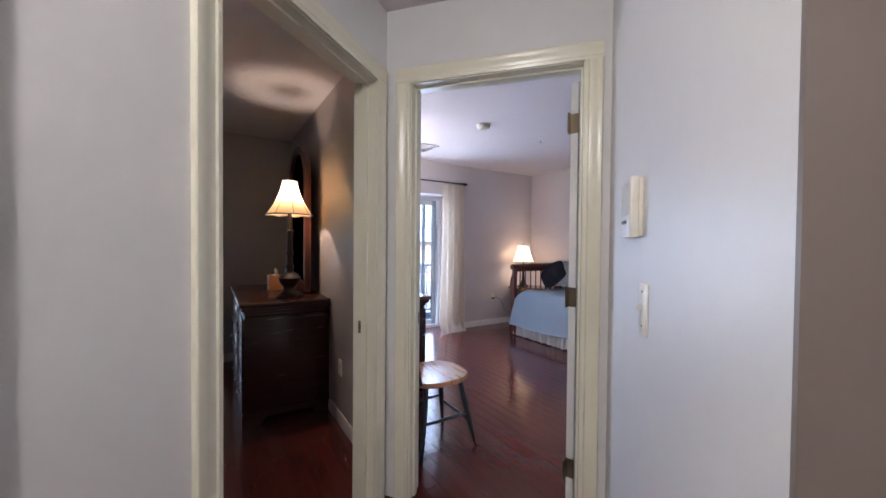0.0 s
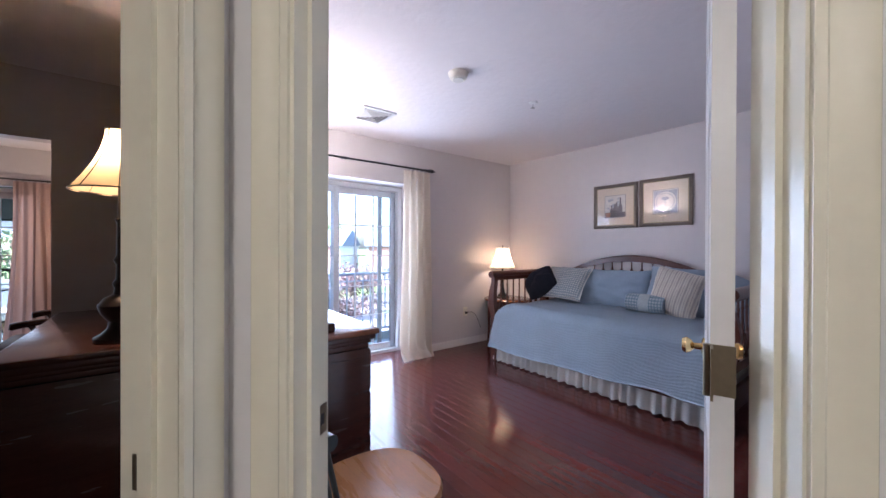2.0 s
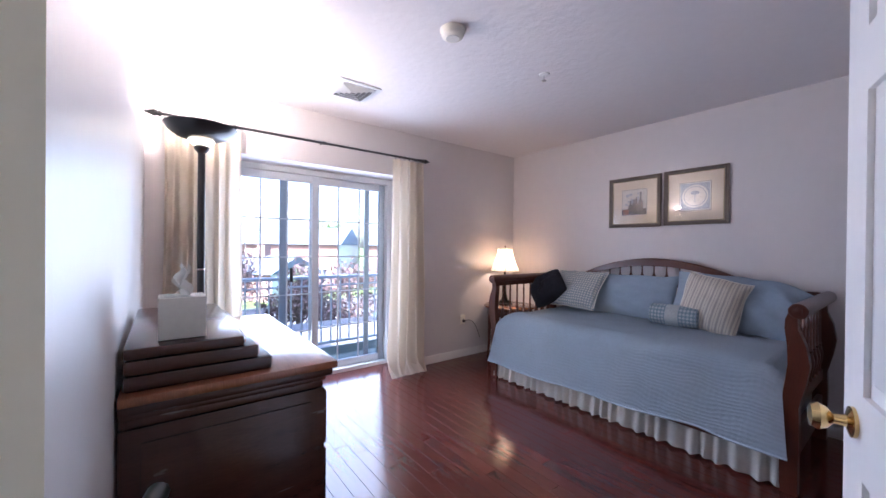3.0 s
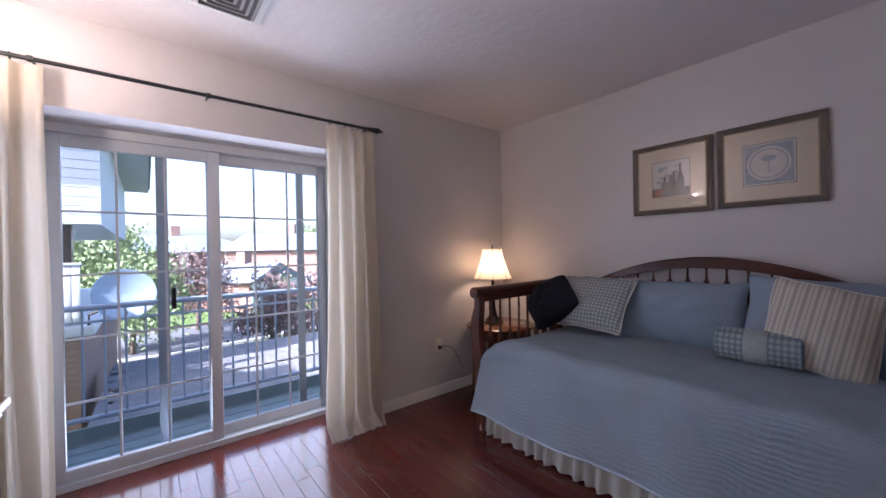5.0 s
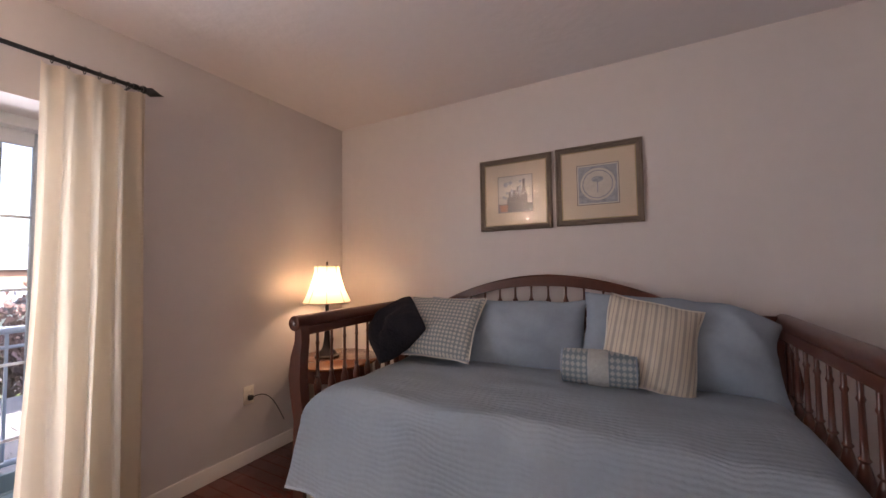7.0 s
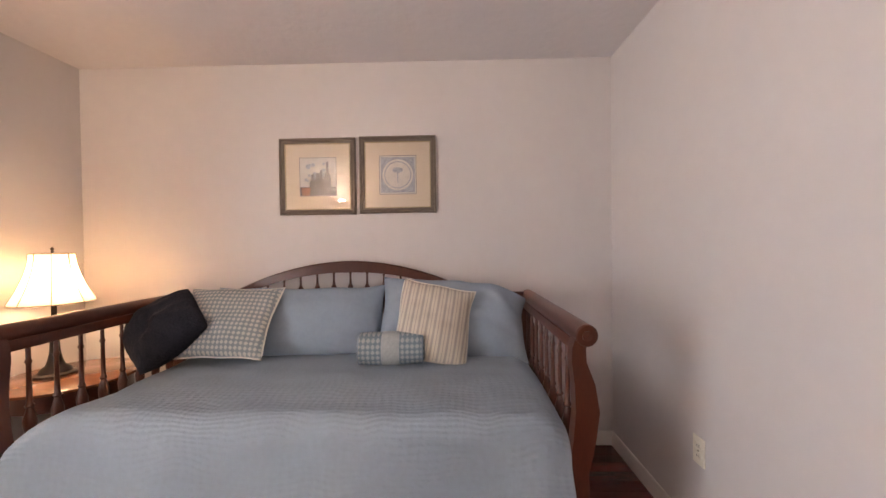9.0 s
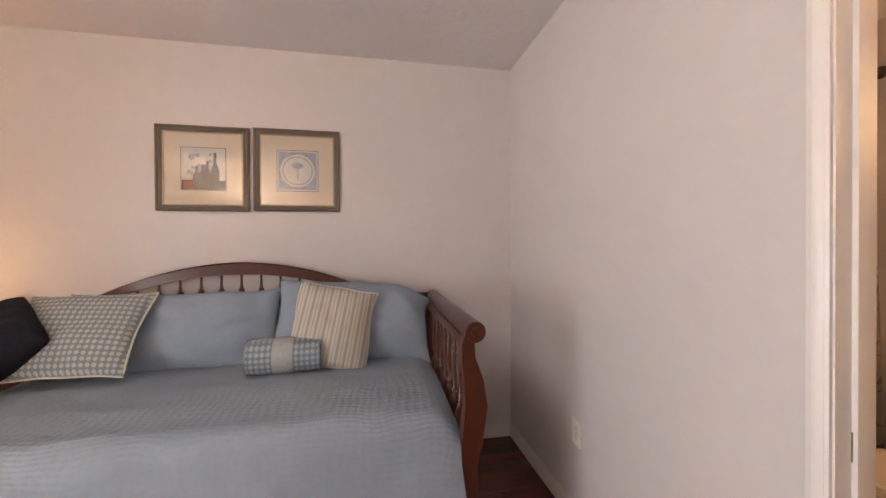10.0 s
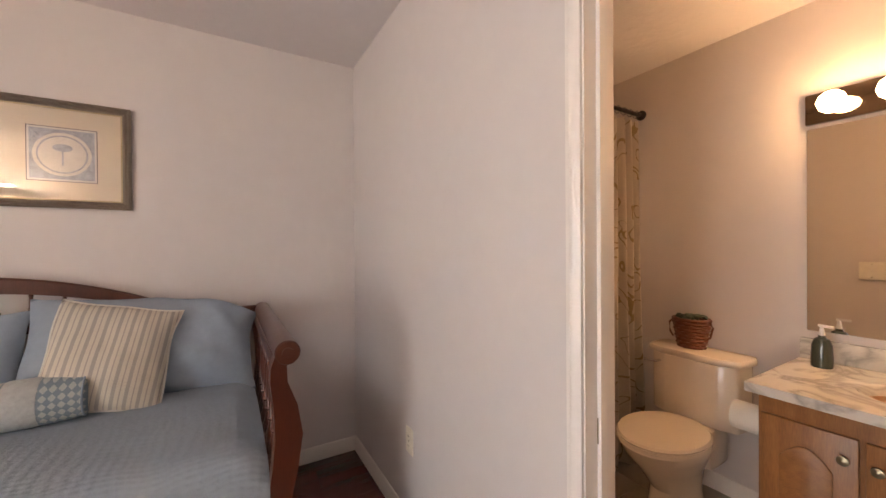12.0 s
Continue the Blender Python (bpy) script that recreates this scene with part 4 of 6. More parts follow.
# outlet with plug and cord
plate("wall_outlet", "ivory wall outlet with a black plug", pose(7.15, 8.0, 0.43, 0, 0, 180), toggle=False, outlet=True)
cord = thing("power_cord", "thin dark lamp cord sagging from the outlet", "cord", pose(0, 0, 0))
part("cable", tube([(7.16 + 0.24 * t, 7.975 - 0.05 * math.sin(t * 3.1), 0.415 + 0.02 * math.sin(6 * t) - 0.22 * t * t) for t in [k / 16 for k in range(17)]], 0.003, 6), M_DARK, cord)
part("plug", box(7.138, 7.966, 0.40, 7.165, 7.992, 0.43, 0.004), M_DARK, cord)
plate("wall_outlet", "ivory wall outlet on a lilac wall", pose(7.185, 4.6, 0.42), toggle=False, outlet=True)


# ---- pictures ----
def picture(label, y, z, kind):
    t = thing("framed_print", label, "picture", pose(8.0, y, z))
    W, B = 0.485, 0.034
    bm = bmesh.new()
    for a in range(4):
        q = [(-W / 2, -W / 2, 0, 0), (W / 2, -W / 2, 1, 0)]
        r = Matrix.Rotation(a * math.pi / 2, 3, "X")
        prof = [(0, 0.0), (0, -0.022), (0.008, -0.026), (0.016, -0.018), (0.024, -0.022), (B, -0.012), (B, 0.0)]
        s0 = [bm.verts.new(r @ Vector((d, -W / 2 + p, -W / 2 + p))) for p, d in prof]
        s1 = [bm.verts.new(r @ Vector((d, W / 2 - p, -W / 2 + p))) for p, d in prof]
        for i in range(len(prof) - 1):
            bm.faces.new((s0[i], s0[i + 1], s1[i + 1], s1[i]))
    part("frame", bm, M_FRAME, t, "pewter-brown moulded frame")
    k = W / 2 - B
    bm = bmesh.new()
    for a, b, c, d in ((-k, -k, k, -k + 0.006), (-k, k - 0.006, k, k), (-k, -k + 0.006, -k + 0.006, k - 0.006), (k - 0.006, -k + 0.006, k, k - 0.006)):
        box(-0.014, a, b, -0.009, c, d, bm=bm)
    part("fillet", bm, M_GILT, t, smooth=False)
    part("mat_board", box(-0.006, -k, -k, -0.003, k, k), M_MATB, t, smooth=False)
    part("print", box(-0.0075, -0.115, -0.12, -0.006, 0.115, 0.12), M_PAPER, t, smooth=False)
    bm = bmesh.new()
    for a, b, c, d in ((-0.118, -0.123, 0.118, -0.120), (-0.118, 0.120, 0.118, 0.123), (-0.118, -0.12, -0.115, 0.12), (0.115, -0.12, 0.118, 0.12)):
        box(-0.0082, a, b, -0.006, c, d, bm=bm)
    part("print_border", bm, M_INK, t, smooth=False)
    disc = lambda r0, r1, n=32: lathe([(r0, 0), (r1, 0), (r1, 0.0006), (r0, 0.0006), (r0, 0)], n)
    if kind == "still":
        part("print_table", box(-0.0082, -0.113, -0.118, -0.0075, 0.113, -0.065), M_INK, t, smooth=False)
        for y0, w, h in ((-0.060, 0.022, 0.17), (0.00, 0.030, 0.10), (-0.02, 0.018, 0.12), (0.035, 0.020, 0.09)):
            part("print_bottle", prism([(-w, -0.075), (w, -0.075), (w, h * 0.4 - 0.075), (w * 0.35, h * 0.65 - 0.075), (w * 0.35, h - 0.075), (-w * 0.35, h - 0.075), (-w * 0.35, h * 0.65 - 0.075), (-w, h * 0.4 - 0.075)], 0, 0.0006), M_INK, t, at=pose(-0.0083, y0, 0, 90, 0, -90), smooth=False)
        part("print_pot", prism([(0.055, -0.118), (0.10, -0.118), (0.108, -0.07), (0.048, -0.07)], 0, 0.0006), M_INKRED, t, at=pose(-0.0085, 0, 0, 90, 0, -90) @ Matrix.Diagonal((-1, 1, 1, 1)), smooth=False)
        rnd = random.Random(4)
        for i in range(22):
            part("print_leaf", lathe([(0.0005, 0), (rnd.uniform(0.006, 0.014), 0.0003), (0.0005, 0.0006)], 7), M_INKBLUE, t, at=pose(-0.0083, rnd.uniform(-0.05, 0.09), rnd.uniform(-0.03, 0.09), 0, -90))
    else:
        part("print_corner_field", box(-0.0080, -0.108, -0.112, -0.0076, 0.108, 0.112), M_INKBLUE, t, smooth=False)
        part("print_plate", lathe([(0.001, 0), (0.098, 0), (0.098, 0.0008), (0.001, 0.0008)], 40), M_PAPER, t, at=pose(-0.0080, 0, 0, 0, -90))
        part("print_ring", disc(0.080, 0.086), M_INKBLUE, t, at=pose(-0.0088, 0, 0, 0, -90))
        part("print_stem", box(-0.0092, -0.003, -0.05, -0.0088, 0.003, 0.02), M_INKBLUE, t, smooth=False)
        part("print_cup", lathe([(0.001, 0), (0.034, 0), (0.034, 0.0006), (0.001, 0.0006)], 24, squash=0.5), M_INKBLUE, t, at=pose(-0.0088, 0, 0.03, 0, -90) @ pose(0, 0, 0, 0, 0, 90))
    g = part("glass", box(-0.0125, -k, -k, -0.0105, k, k), M_PICGLASS, t, "clear picture glass", smooth=False)
    g.visible_shadow = False
    return t


picture("square still-life print, cream mat, pewter-brown frame", 6.455, 1.72, "still")
picture("square blue medallion print, cream mat, pewter-brown frame", 5.945, 1.725, "plate")


# ---- ceiling fittings of the bedroom ----
vent = thing("ceiling_vent", "white square louvred ceiling air vent", "air vent", pose(5.50, 7.37, H))
part("flange", box(-0.16, -0.16, -0.012, 0.16, 0.16, 0.0, 0.003), M_WHITE, vent)
part("throat", box(-0.128, -0.128, -0.0135, 0.128, 0.128, -0.012), M_VENT, vent, smooth=False)
for i in range(4):
    o = 0.126 - i * 0.030
    for a in range(4):
        bm = bmesh.new()
        v = [bm.verts.new(p) for p in ((-o, -o, -0.014), (o, -o, -0.014), (o - 0.018, -o + 0.018, -0.028), (-o + 0.018, -o + 0.018, -0.028))]
        bm.faces.new(v)
        bmesh.ops.solidify(bm, geom=list(bm.faces), thickness=0.002)
        part("slat", bm, M_WHITE, vent, at=pose(0, 0, 0, 0, 0, 90 * a), smooth=False)
det = thing("smoke_detector", "round cream ceiling smoke detector", "smoke detector", pose(5.61, 6.31, H))
part("housing", lathe([(0.001, -0.045), (0.045, -0.045), (0.058, -0.036), (0.066, -0.010), (0.070, -0.008), (0.070, 0), (0.001, 0)], 32), M_PLATE, det)
part("sensor_ring", lathe([(0.030, -0.048), (0.036, -0.048), (0.036, -0.044), (0.030, -0.044)], 24), M_GRILLE, det)
spr = thing("sprinkler", "small chrome ceiling fire sprinkler head", "sprinkler", pose(6.41, 6.32, H))
part("escutcheon", lathe([(0.012, -0.010), (0.032, -0.006), (0.036, 0), (0.012, 0)], 24), M_WHITE, spr)
part("deflector", lathe([(0.001, -0.045), (0.016, -0.044), (0.016, -0.042), (0.004, -0.040), (0.004, -0.01), (0.001, -0.01)], 16), M_CHROME, spr)


# ---- dresser in the bedroom ----
def dresser(label, m, w, d, h, drawers, top=M_SHEENWOOD):
    """x = depth (front at x = d), y along the wall."""
    t = thing("dresser", label, "dresser", m)
    part("carcass", box(0.0, 0.03, 0.10, d - 0.02, w - 0.03, h - 0.10, 0.004), M_WOOD, t)
    part("side_panel", box(0.05, 0.022, 0.16, d - 0.07, 0.030, h - 0.14, 0.003), M_WOOD, t)
    for z0, z1, o in ((h - 0.10, h - 0.075, 0.004), (h - 0.075, h - 0.055, -0.004), (h - 0.055, h - 0.028, -0.022)):
        part("cornice", box(0.0, 0.03 + o, z0, d - 0.02 - o, w - 0.03 - o, z1, 0.006), M_WOOD, t)
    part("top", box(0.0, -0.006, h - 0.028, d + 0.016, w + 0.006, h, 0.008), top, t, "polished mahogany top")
    bm = extrude_y([(0.0, 0.10), (0.0, 0.0), (0.10, 0.0), (0.13, 0.05), (d - 0.16, 0.05), (d - 0.12, 0.0), (d - 0.005, 0.0), (d - 0.005, 0.08), (d - 0.015, 0.10)], 0.02, 0.05)
    part("plinth", bm, M_WOOD, t)
    bm = extrude_y([(0.0, 0.10), (0.0, 0.0), (0.10, 0.0), (0.13, 0.05), (d - 0.16, 0.05), (d - 0.12, 0.0), (d - 0.005, 0.0), (d - 0.005, 0.08), (d - 0.015, 0.10)], w - 0.05, w - 0.02)
    part("plinth", bm, M_WOOD, t)
    part("plinth", box(d - 0.03, 0.05, 0.03, d - 0.005, w - 0.05, 0.10, 0.004), M_WOOD, t)
    zs = [0.11 + (h - 0.22) * i / drawers for i in range(drawers + 1)]
    for z0, z1 in zip(zs, zs[1:]):
        for y0, y1 in ((0.05, w / 2 - 0.008), (w / 2 + 0.008, w - 0.05)):
            q = part("drawer", box(d - 0.024, y0, z0 + 0.008, d - 0.004, y1, z1 - 0.008, 0.005), M_WOOD, t)
            for k in (0.25, 0.75):
                y = y0 + (y1 - y0) * k
                part("pull", tube([(d - 0.004, y - 0.04, (z0 + z1) / 2), (d + 0.016, y - 0.03, (z0 + z1) / 2 - 0.012), (d + 0.016, y + 0.03, (z0 + z1) / 2 - 0.012), (d - 0.004, y + 0.04, (z0 + z1) / 2)], 0.004, 6), M_NICKEL, q, "antique brass drawer pull")
    return t


# its top's orange-brown tone carries reflected light in the colour
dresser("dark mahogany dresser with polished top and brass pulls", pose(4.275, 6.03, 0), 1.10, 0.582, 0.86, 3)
ris = thing("jewelry_chest", "stepped dark wood jewelry chest on the dresser", "jewelry chest", pose(4.285, 6.06, 0.86))
for z0, z1, x1 in ((0.0, 0.045, 0.375), (0.045, 0.088, 0.335), (0.088, 0.122, 0.295)):
    dr = part("drawer_tier", box(0.0, 0.0, z0 + 0.001, x1, 0.80, z1, 0.008), M_WOOD, ris)
    # fronts use the lighter wood to suggest window light caught on them
    part("drawer_front", box(x1, 0.02, z0 + 0.007, x1 + 0.006, 0.78, z1 - 0.006, 0.002), M_SHEENWOOD, dr)
    for y in (0.20, 0.60):
        part("pull", tube([(x1 + 0.004, y - 0.03, (z0 + z1) / 2 + 0.004), (x1 + 0.018, y - 0.026, (z0 + z1) / 2 - 0.004), (x1 + 0.018, y + 0.026, (z0 + z1) / 2 - 0.004), (x1 + 0.004, y + 0.03, (z0 + z1) / 2 + 0.004)], 0.003, 6), M_NICKEL, dr)
tis = thing("tissue_box", "teal and cream lattice tissue box with white tissue", "tissue box", pose(4.42, 6.17, 0.983))
part("carton", box(-0.06, -0.06, 0, 0.06, 0.06, 0.125, 0.003), M_TISSUE, tis)
part("tissue", sheet(8, 8, lambda u, v: (0.04 * (u - 0.5) * (1 - v * 0.4) + 0.012 * math.sin(9 * v), 0.02 * math.sin(6 * u + 2 * v), 0.125 + 0.09 * v + 0.012 * math.sin(7 * u)), 0.001), M_SKIRT, tis, "crumpled white tissue")
# torchiere behind the dresser
tor = thing("floor_lamp", "tall black torchiere floor lamp, lit", "floor lamp", pose(4.55, 7.32, 0))
part("base_plate", lathe([(0.001, 0), (0.135, 0), (0.135, 0.012), (0.11, 0.024), (0.03, 0.034), (0.001, 0.034)], 32), M_BLACK, tor)
part("pole", lathe([(0.019, 0.03), (0.019, 1.82)], 16), M_BLACK, tor)
for z in (0.55, 1.12):
    part("joint_ring", lathe([(0.020, z), (0.0215, z + 0.004), (0.020, z + 0.008)], 16), M_CHROME, tor)
part("neck", lathe([(0.019, 1.800), (0.036, 1.820), (0.040, 1.835), (0.030, 1.850), (0.001, 1.850)], 20), M_BLACK, tor)
part("glass_collar", lathe([(0.034, 1.845), (0.060, 1.862), (0.066, 1.872), (0.030, 1.872)], 24), M_OPAL, tor, "glowing frosted glass collar")
part("bowl", lathe([(0.030, 1.873), (0.080, 1.880), (0.130, 1.897), (0.165, 1.922), (0.185, 1.952), (0.180, 1.952), (0.160, 1.926), (0.126, 1.903), (0.078, 1.887), (0.001, 1.882)], 40), M_BLACK, tor, "wide black metal bowl")


# ---- wooden chair by the bedroom door ----
CH = pose(4.600, 5.53, -0.0, 0, 0, 0)
chair = thing("wooden_chair", "pine-seated chair with dark green painted legs", "chair", CH)


def seat_f(n=40):
    bm = bmesh.new()
    top = [(0.215 * math.copysign(abs(math.cos(a)) ** 0.8, math.cos(a)), 0.205 * math.copysign(abs(math.sin(a)) ** 0.75, math.sin(a))) for a in [2 * math.pi * k / n for k in range(n)]]
    rings = []
    for k, z in ((0.93, 0.415), (1.0, 0.425), (1.0, 0.440), (0.97, 0.450), (0.7, 0.445), (0.3, 0.438)):
        rings.append([bm.verts.new((x * k, y * k, z)) for x, y in top])
    for a, b in zip(rings, rings[1:]):
        for i in range(n):
            bm.faces.new((a[i], a[(i + 1) % n], b[(i + 1) % n], b[i]))
    bm.faces.new(rings[0]), bm.faces.new(rings[-1])
    return bm


part("seat", seat_f(), M_SEAT, chair, "honey pine saddle seat")
feet = []
for sx in (-1, 1):
    for sy in (-1, 1):
        a, b = Vector((0.12 * sx, 0.12 * sy, 0.42)), Vector((0.20 * sx, 0.20 * sy, 0.0))
        feet.append((a, b))
        part("leg", tube([a, a.lerp(b, 0.3), a.lerp(b, 0.6), b], [0.013, 0.019, 0.017, 0.011], 10), M_GREENPAINT, chair)
for i, j in ((0, 1), (2, 3), (0, 2), (1, 3)):
    k = 0.62 if i + j in (1, 5) else 0.52
    part("stretcher", tube([feet[i][0].lerp(feet[i][1], k), (feet[i][0].lerp(feet[i][1], k) + feet[j][0].lerp(feet[j][1], k)) / 2, feet[j][0].lerp(feet[j][1], k)], [0.008, 0.012, 0.008], 8), M_GREENPAINT, chair)
for k in range(5):
    y = -0.15 + 0.075 * k
    part("back_spindle", tube([(-0.175, y, 0.44), (-0.240, y * 1.1, 0.735)], 0.008, 8), M_GREENPAINT, chair)
part("crest_rail", tube([(-0.235 - 0.03 * (1 - (y / 0.2) ** 2), y, 0.745) for y in [-0.2 + 0.05 * i for i in range(9)]], 0.022, 10), M_GREENPAINT, chair)

# ---- hall fittings ----
th = thing("thermostat", "cream wall thermostat with ribbed grille", "thermostat", pose(*uv(5.922, 0.274), 1.377, 0, 0, 40.25))
part("back_plate", box(-0.071, 0, -0.064, 0.071, 0.010, 0.086, 0.003), M_PLATE, th)
part("case", box(-0.0725, 0.010, -0.067, 0.0725, 0.030, 0.089, 0.004), M_PLATE, th)
part("grille_field", box(-0.067, 0.030, -0.006, 0.067, 0.0306, 0.083), M_GRILLE, th, smooth=False)
for i in range(22):
    part("rib", box(-0.065, 0.0306, -0.004 + 0.0039 * i, 0.065, 0.0316, -0.0018 + 0.0039 * i), M_PLATE, th, smooth=False)
for x in (-0.045, 0.045):
    part("screw", lathe([(0.0005, 0), (0.0035, 0), (0.0035, 0.0012), (0.0005, 0.0016)], 8), M_GRILLE, th, at=pose(x, 0.0314, 0.012, -90))
part("lower_cover", box(-0.068, 0.030, -0.060, 0.068, 0.0315, -0.009, 0.0007), M_WHITE, th)
part("slider_slot", box(-0.030, 0.0315, -0.031, 0.030, 0.0325, -0.019, 0.0004), M_GRILLE, th)
for x in (-0.020, 0.0, 0.020):
    part("slider_button", box(x - 0.007, 0.0325, -0.029, x + 0.007, 0.0365, -0.021, 0.0015), M_DARK, th, "small dark slider button")
plate("light_switch", "ivory toggle light switch on the hall wall", pose(*uv(5.819, 0.274), 1.136, 0, 0, 40.25), 0.077, 0.126)
# added fixture for the unseen hall lamp, a plain pan only
hl = thing("unseen_ceiling_light", "round pan of an added hall ceiling light, out of view", "ceiling light", pose(2.69, 3.32, H))
part("pan", lathe([(0.001, -0.02), (0.16, -0.02), (0.16, 0), (0.001, 0)], 32), M_WHITE, hl)

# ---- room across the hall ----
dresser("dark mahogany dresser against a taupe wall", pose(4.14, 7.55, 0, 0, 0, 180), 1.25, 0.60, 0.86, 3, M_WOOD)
mir = thing("dresser_mirror", "arched dark wood mirror standing on the dresser", "mirror", pose(4.06, 7.00, 0.86))
W2 = 0.40
prof = [(-W2, 0.02)] + [(-W2, 0.95)] + [(-W2 * math.cos(a), 0.95 + 0.33 * math.sin(a)) for a in [k * math.pi / 16 for k in range(1, 16)]] + [(W2, 0.95), (W2, 0.02)]
inner = [(p * 0.83, 0.09 + (q - 0.02) * 0.90) for p, q in prof]
bm = bmesh.new()
A = [[bm.verts.new((x, p, q)) for p, q in pr] for x, pr in ((0.0, prof), (-0.045, prof), (-0.045, inner), (-0.012, inner))]
for a, b in zip(A, A[1:]):
    for i in range(len(prof)):
        j = (i + 1) % len(prof)
        bm.faces.new((a[i], a[j], b[j], b[i]))
part("frame", bm, M_CHERRY, mir, "dark cherry arched frame")
bm = bmesh.new()
bm.faces.new([bm.verts.new((-0.014, p, q)) for p, q in inner])
bmesh.ops.solidify(bm, geom=list(bm.faces), thickness=0.004)
part("mirror_glass", bm, M_MIRROR, mir, "silvered mirror glass", smooth=False)
table_lamp("tall dark bronze table lamp with lit amber shade", pose(3.88, 6.50, 0.86),
           [(0.001, 0), (0.095, 0), (0.095, 0.015), (0.07, 0.03), (0.05, 0.05), (0.045, 0.08), (0.075, 0.12), (0.082, 0.15), (0.06, 0.18), (0.03, 0.195), (0.026, 0.22), (0.034, 0.24), (0.022, 0.26), (0.020, 0.32), (0.030, 0.34), (0.020, 0.36), (0.018, 0.50), (0.028, 0.515), (0.016, 0.53), (0.014, 0.66), (0.001, 0.66)],
           0.635, 0.168, 0.055, 0.26, M_AMBER, M_IRON, M_IRON)
tb = thing("wooden_tissue_box", "tan wooden tissue box on the dresser", "tissue box", pose(3.86, 7.05, 0.86))
part("carton", box(-0.065, -0.065, 0, 0.065, 0.065, 0.13, 0.004), M_ORANGE, tb)
part("tissue", sheet(6, 6, lambda u, v: (0.03 * (u - 0.5), 0.015 * math.sin(6 * u + 2 * v), 0.13 + 0.05 * v + 0.01 * math.sin(7 * u)), 0.001), M_SKIRT, tb)
plate("wall_outlet", "ivory outlet low on a taupe wall", pose(4.144, 6.05, 0.40, 0, 0, 90), toggle=False, outlet=True)

# armchair in the wide opening
arm = thing("armchair", "dark upholstered armchair with carved cabriole legs", "armchair", pose(3.28, 9.05, 0, 0, 0, 180))
part("seat", box(-0.28, -0.29, 0.33, 0.33, 0.29, 0.47, 0.045), M_UPHOL, arm)
part("backrest", extrude_y([(-0.25, 0.42), (-0.19, 0.42), (-0.30, 0.98), (-0.37, 0.98)], -0.27, 0.27, 0.02), M_UPHOL, arm)
part("throw", sheet(10, 14, lambda u, v: (-0.16 - 0.21 * v + 0.02 * math.sin(9 * u), -0.26 + 0.50 * u, 0.49 + 0.50 * v + 0.015 * math.sin(12 * u + 3 * v)), 0.012), M_THROW, arm, "rose-beige throw over the back")
for s in (-1, 1):
    part("arm", tube([(-0.24, 0.28 * s, 0.66), (0.0, 0.31 * s, 0.645), (0.14, 0.32 * s, 0.635), (0.19, 0.32 * s, 0.625), (0.20, 0.32 * s, 0.60)], [0.022, 0.024, 0.028, 0.030, 0.012], 10), M_WOOD, arm)
    part("arm_post", tube([(0.09, 0.29 * s, 0.42), (0.05, 0.30 * s, 0.52), (0.10, 0.315 * s, 0.635)], 0.020, 8), M_WOOD, arm)
    part("front_leg", tube([(0.27, 0.25 * s, 0.38), (0.32, 0.27 * s, 0.31), (0.31, 0.27 * s, 0.20), (0.27, 0.25 * s, 0.09), (0.29, 0.26 * s, 0.04), (0.32, 0.27 * s, 0.02)], [0.05, 0.045, 0.030, 0.020, 0.024, 0.028], 10), M_WOOD, arm)
    part("back_leg", tube([(-0.24, 0.25 * s, 0.36), (-0.27, 0.25 * s, 0.15), (-0.33, 0.25 * s, 0.0)], [0.03, 0.022, 0.018], 8), M_WOOD, arm)
fl = thing("wall_sconce_lamp", "small lit shelf lamp in the sunroom", "lamp", pose(3.45, 10.2, 0))
part("stem", lathe([(0.11, 0), (0.11, 0.02), (0.015, 0.03), (0.015, 1.22)], 16), M_BRASS, fl)
part("shade", lathe([(0.14, 1.22), (0.09, 1.46), (0.088, 1.46), (0.138, 1.22), (0.14, 1.22)], 24), M_SHADE, fl)

# ---- bathroom ----
TO = pose(6.655, 3.085, 0)
wc = thing("toilet", "bone ceramic toilet with closed lid", "toilet", TO)


def oval(n, hx, y0, y1):
    return [(hx * math.cos(a), (y0 + y1) / 2 + (y1 - y0) / 2 * math.sin(a)) for a in [2 * math.pi * k / n for k in range(n)]]


def loft(sections, n=32):
    bm = bmesh.new()
    rings = [[bm.verts.new((x, y, z)) for x, y in oval(n, hx, y0, y1)] for hx, y0, y1, z in sections]
    for a, b in zip(rings, rings[1:]):
        for i in range(n):
            bm.faces.new((a[i], a[(i + 1) % n], b[(i + 1) % n], b[i]))
    bm.faces.new(rings[0]), bm.faces.new(rings[-1])
    return bm


part("bowl", loft([(0.105, 0.16, 0.50, 0.0), (0.10, 0.16, 0.49, 0.06), (0.095, 0.17, 0.48, 0.14), (0.12, 0.17, 0.56, 0.24), (0.165, 0.18, 0.64, 0.33), (0.18, 0.19, 0.665, 0.375), (0.178, 0.20, 0.66, 0.385)]), M_CERAMIC, wc)
part("seat", loft([(0.175, 0.21, 0.665, 0.386), (0.185, 0.20, 0.675, 0.392), (0.183, 0.20, 0.672, 0.402)]), M_CERAMIC, wc)
part("lid", loft([(0.180, 0.205, 0.670, 0.404), (0.184, 0.20, 0.674, 0.410), (0.176, 0.21, 0.665, 0.420), (0.12, 0.26, 0.60, 0.424)]), M_CERAMIC, wc)
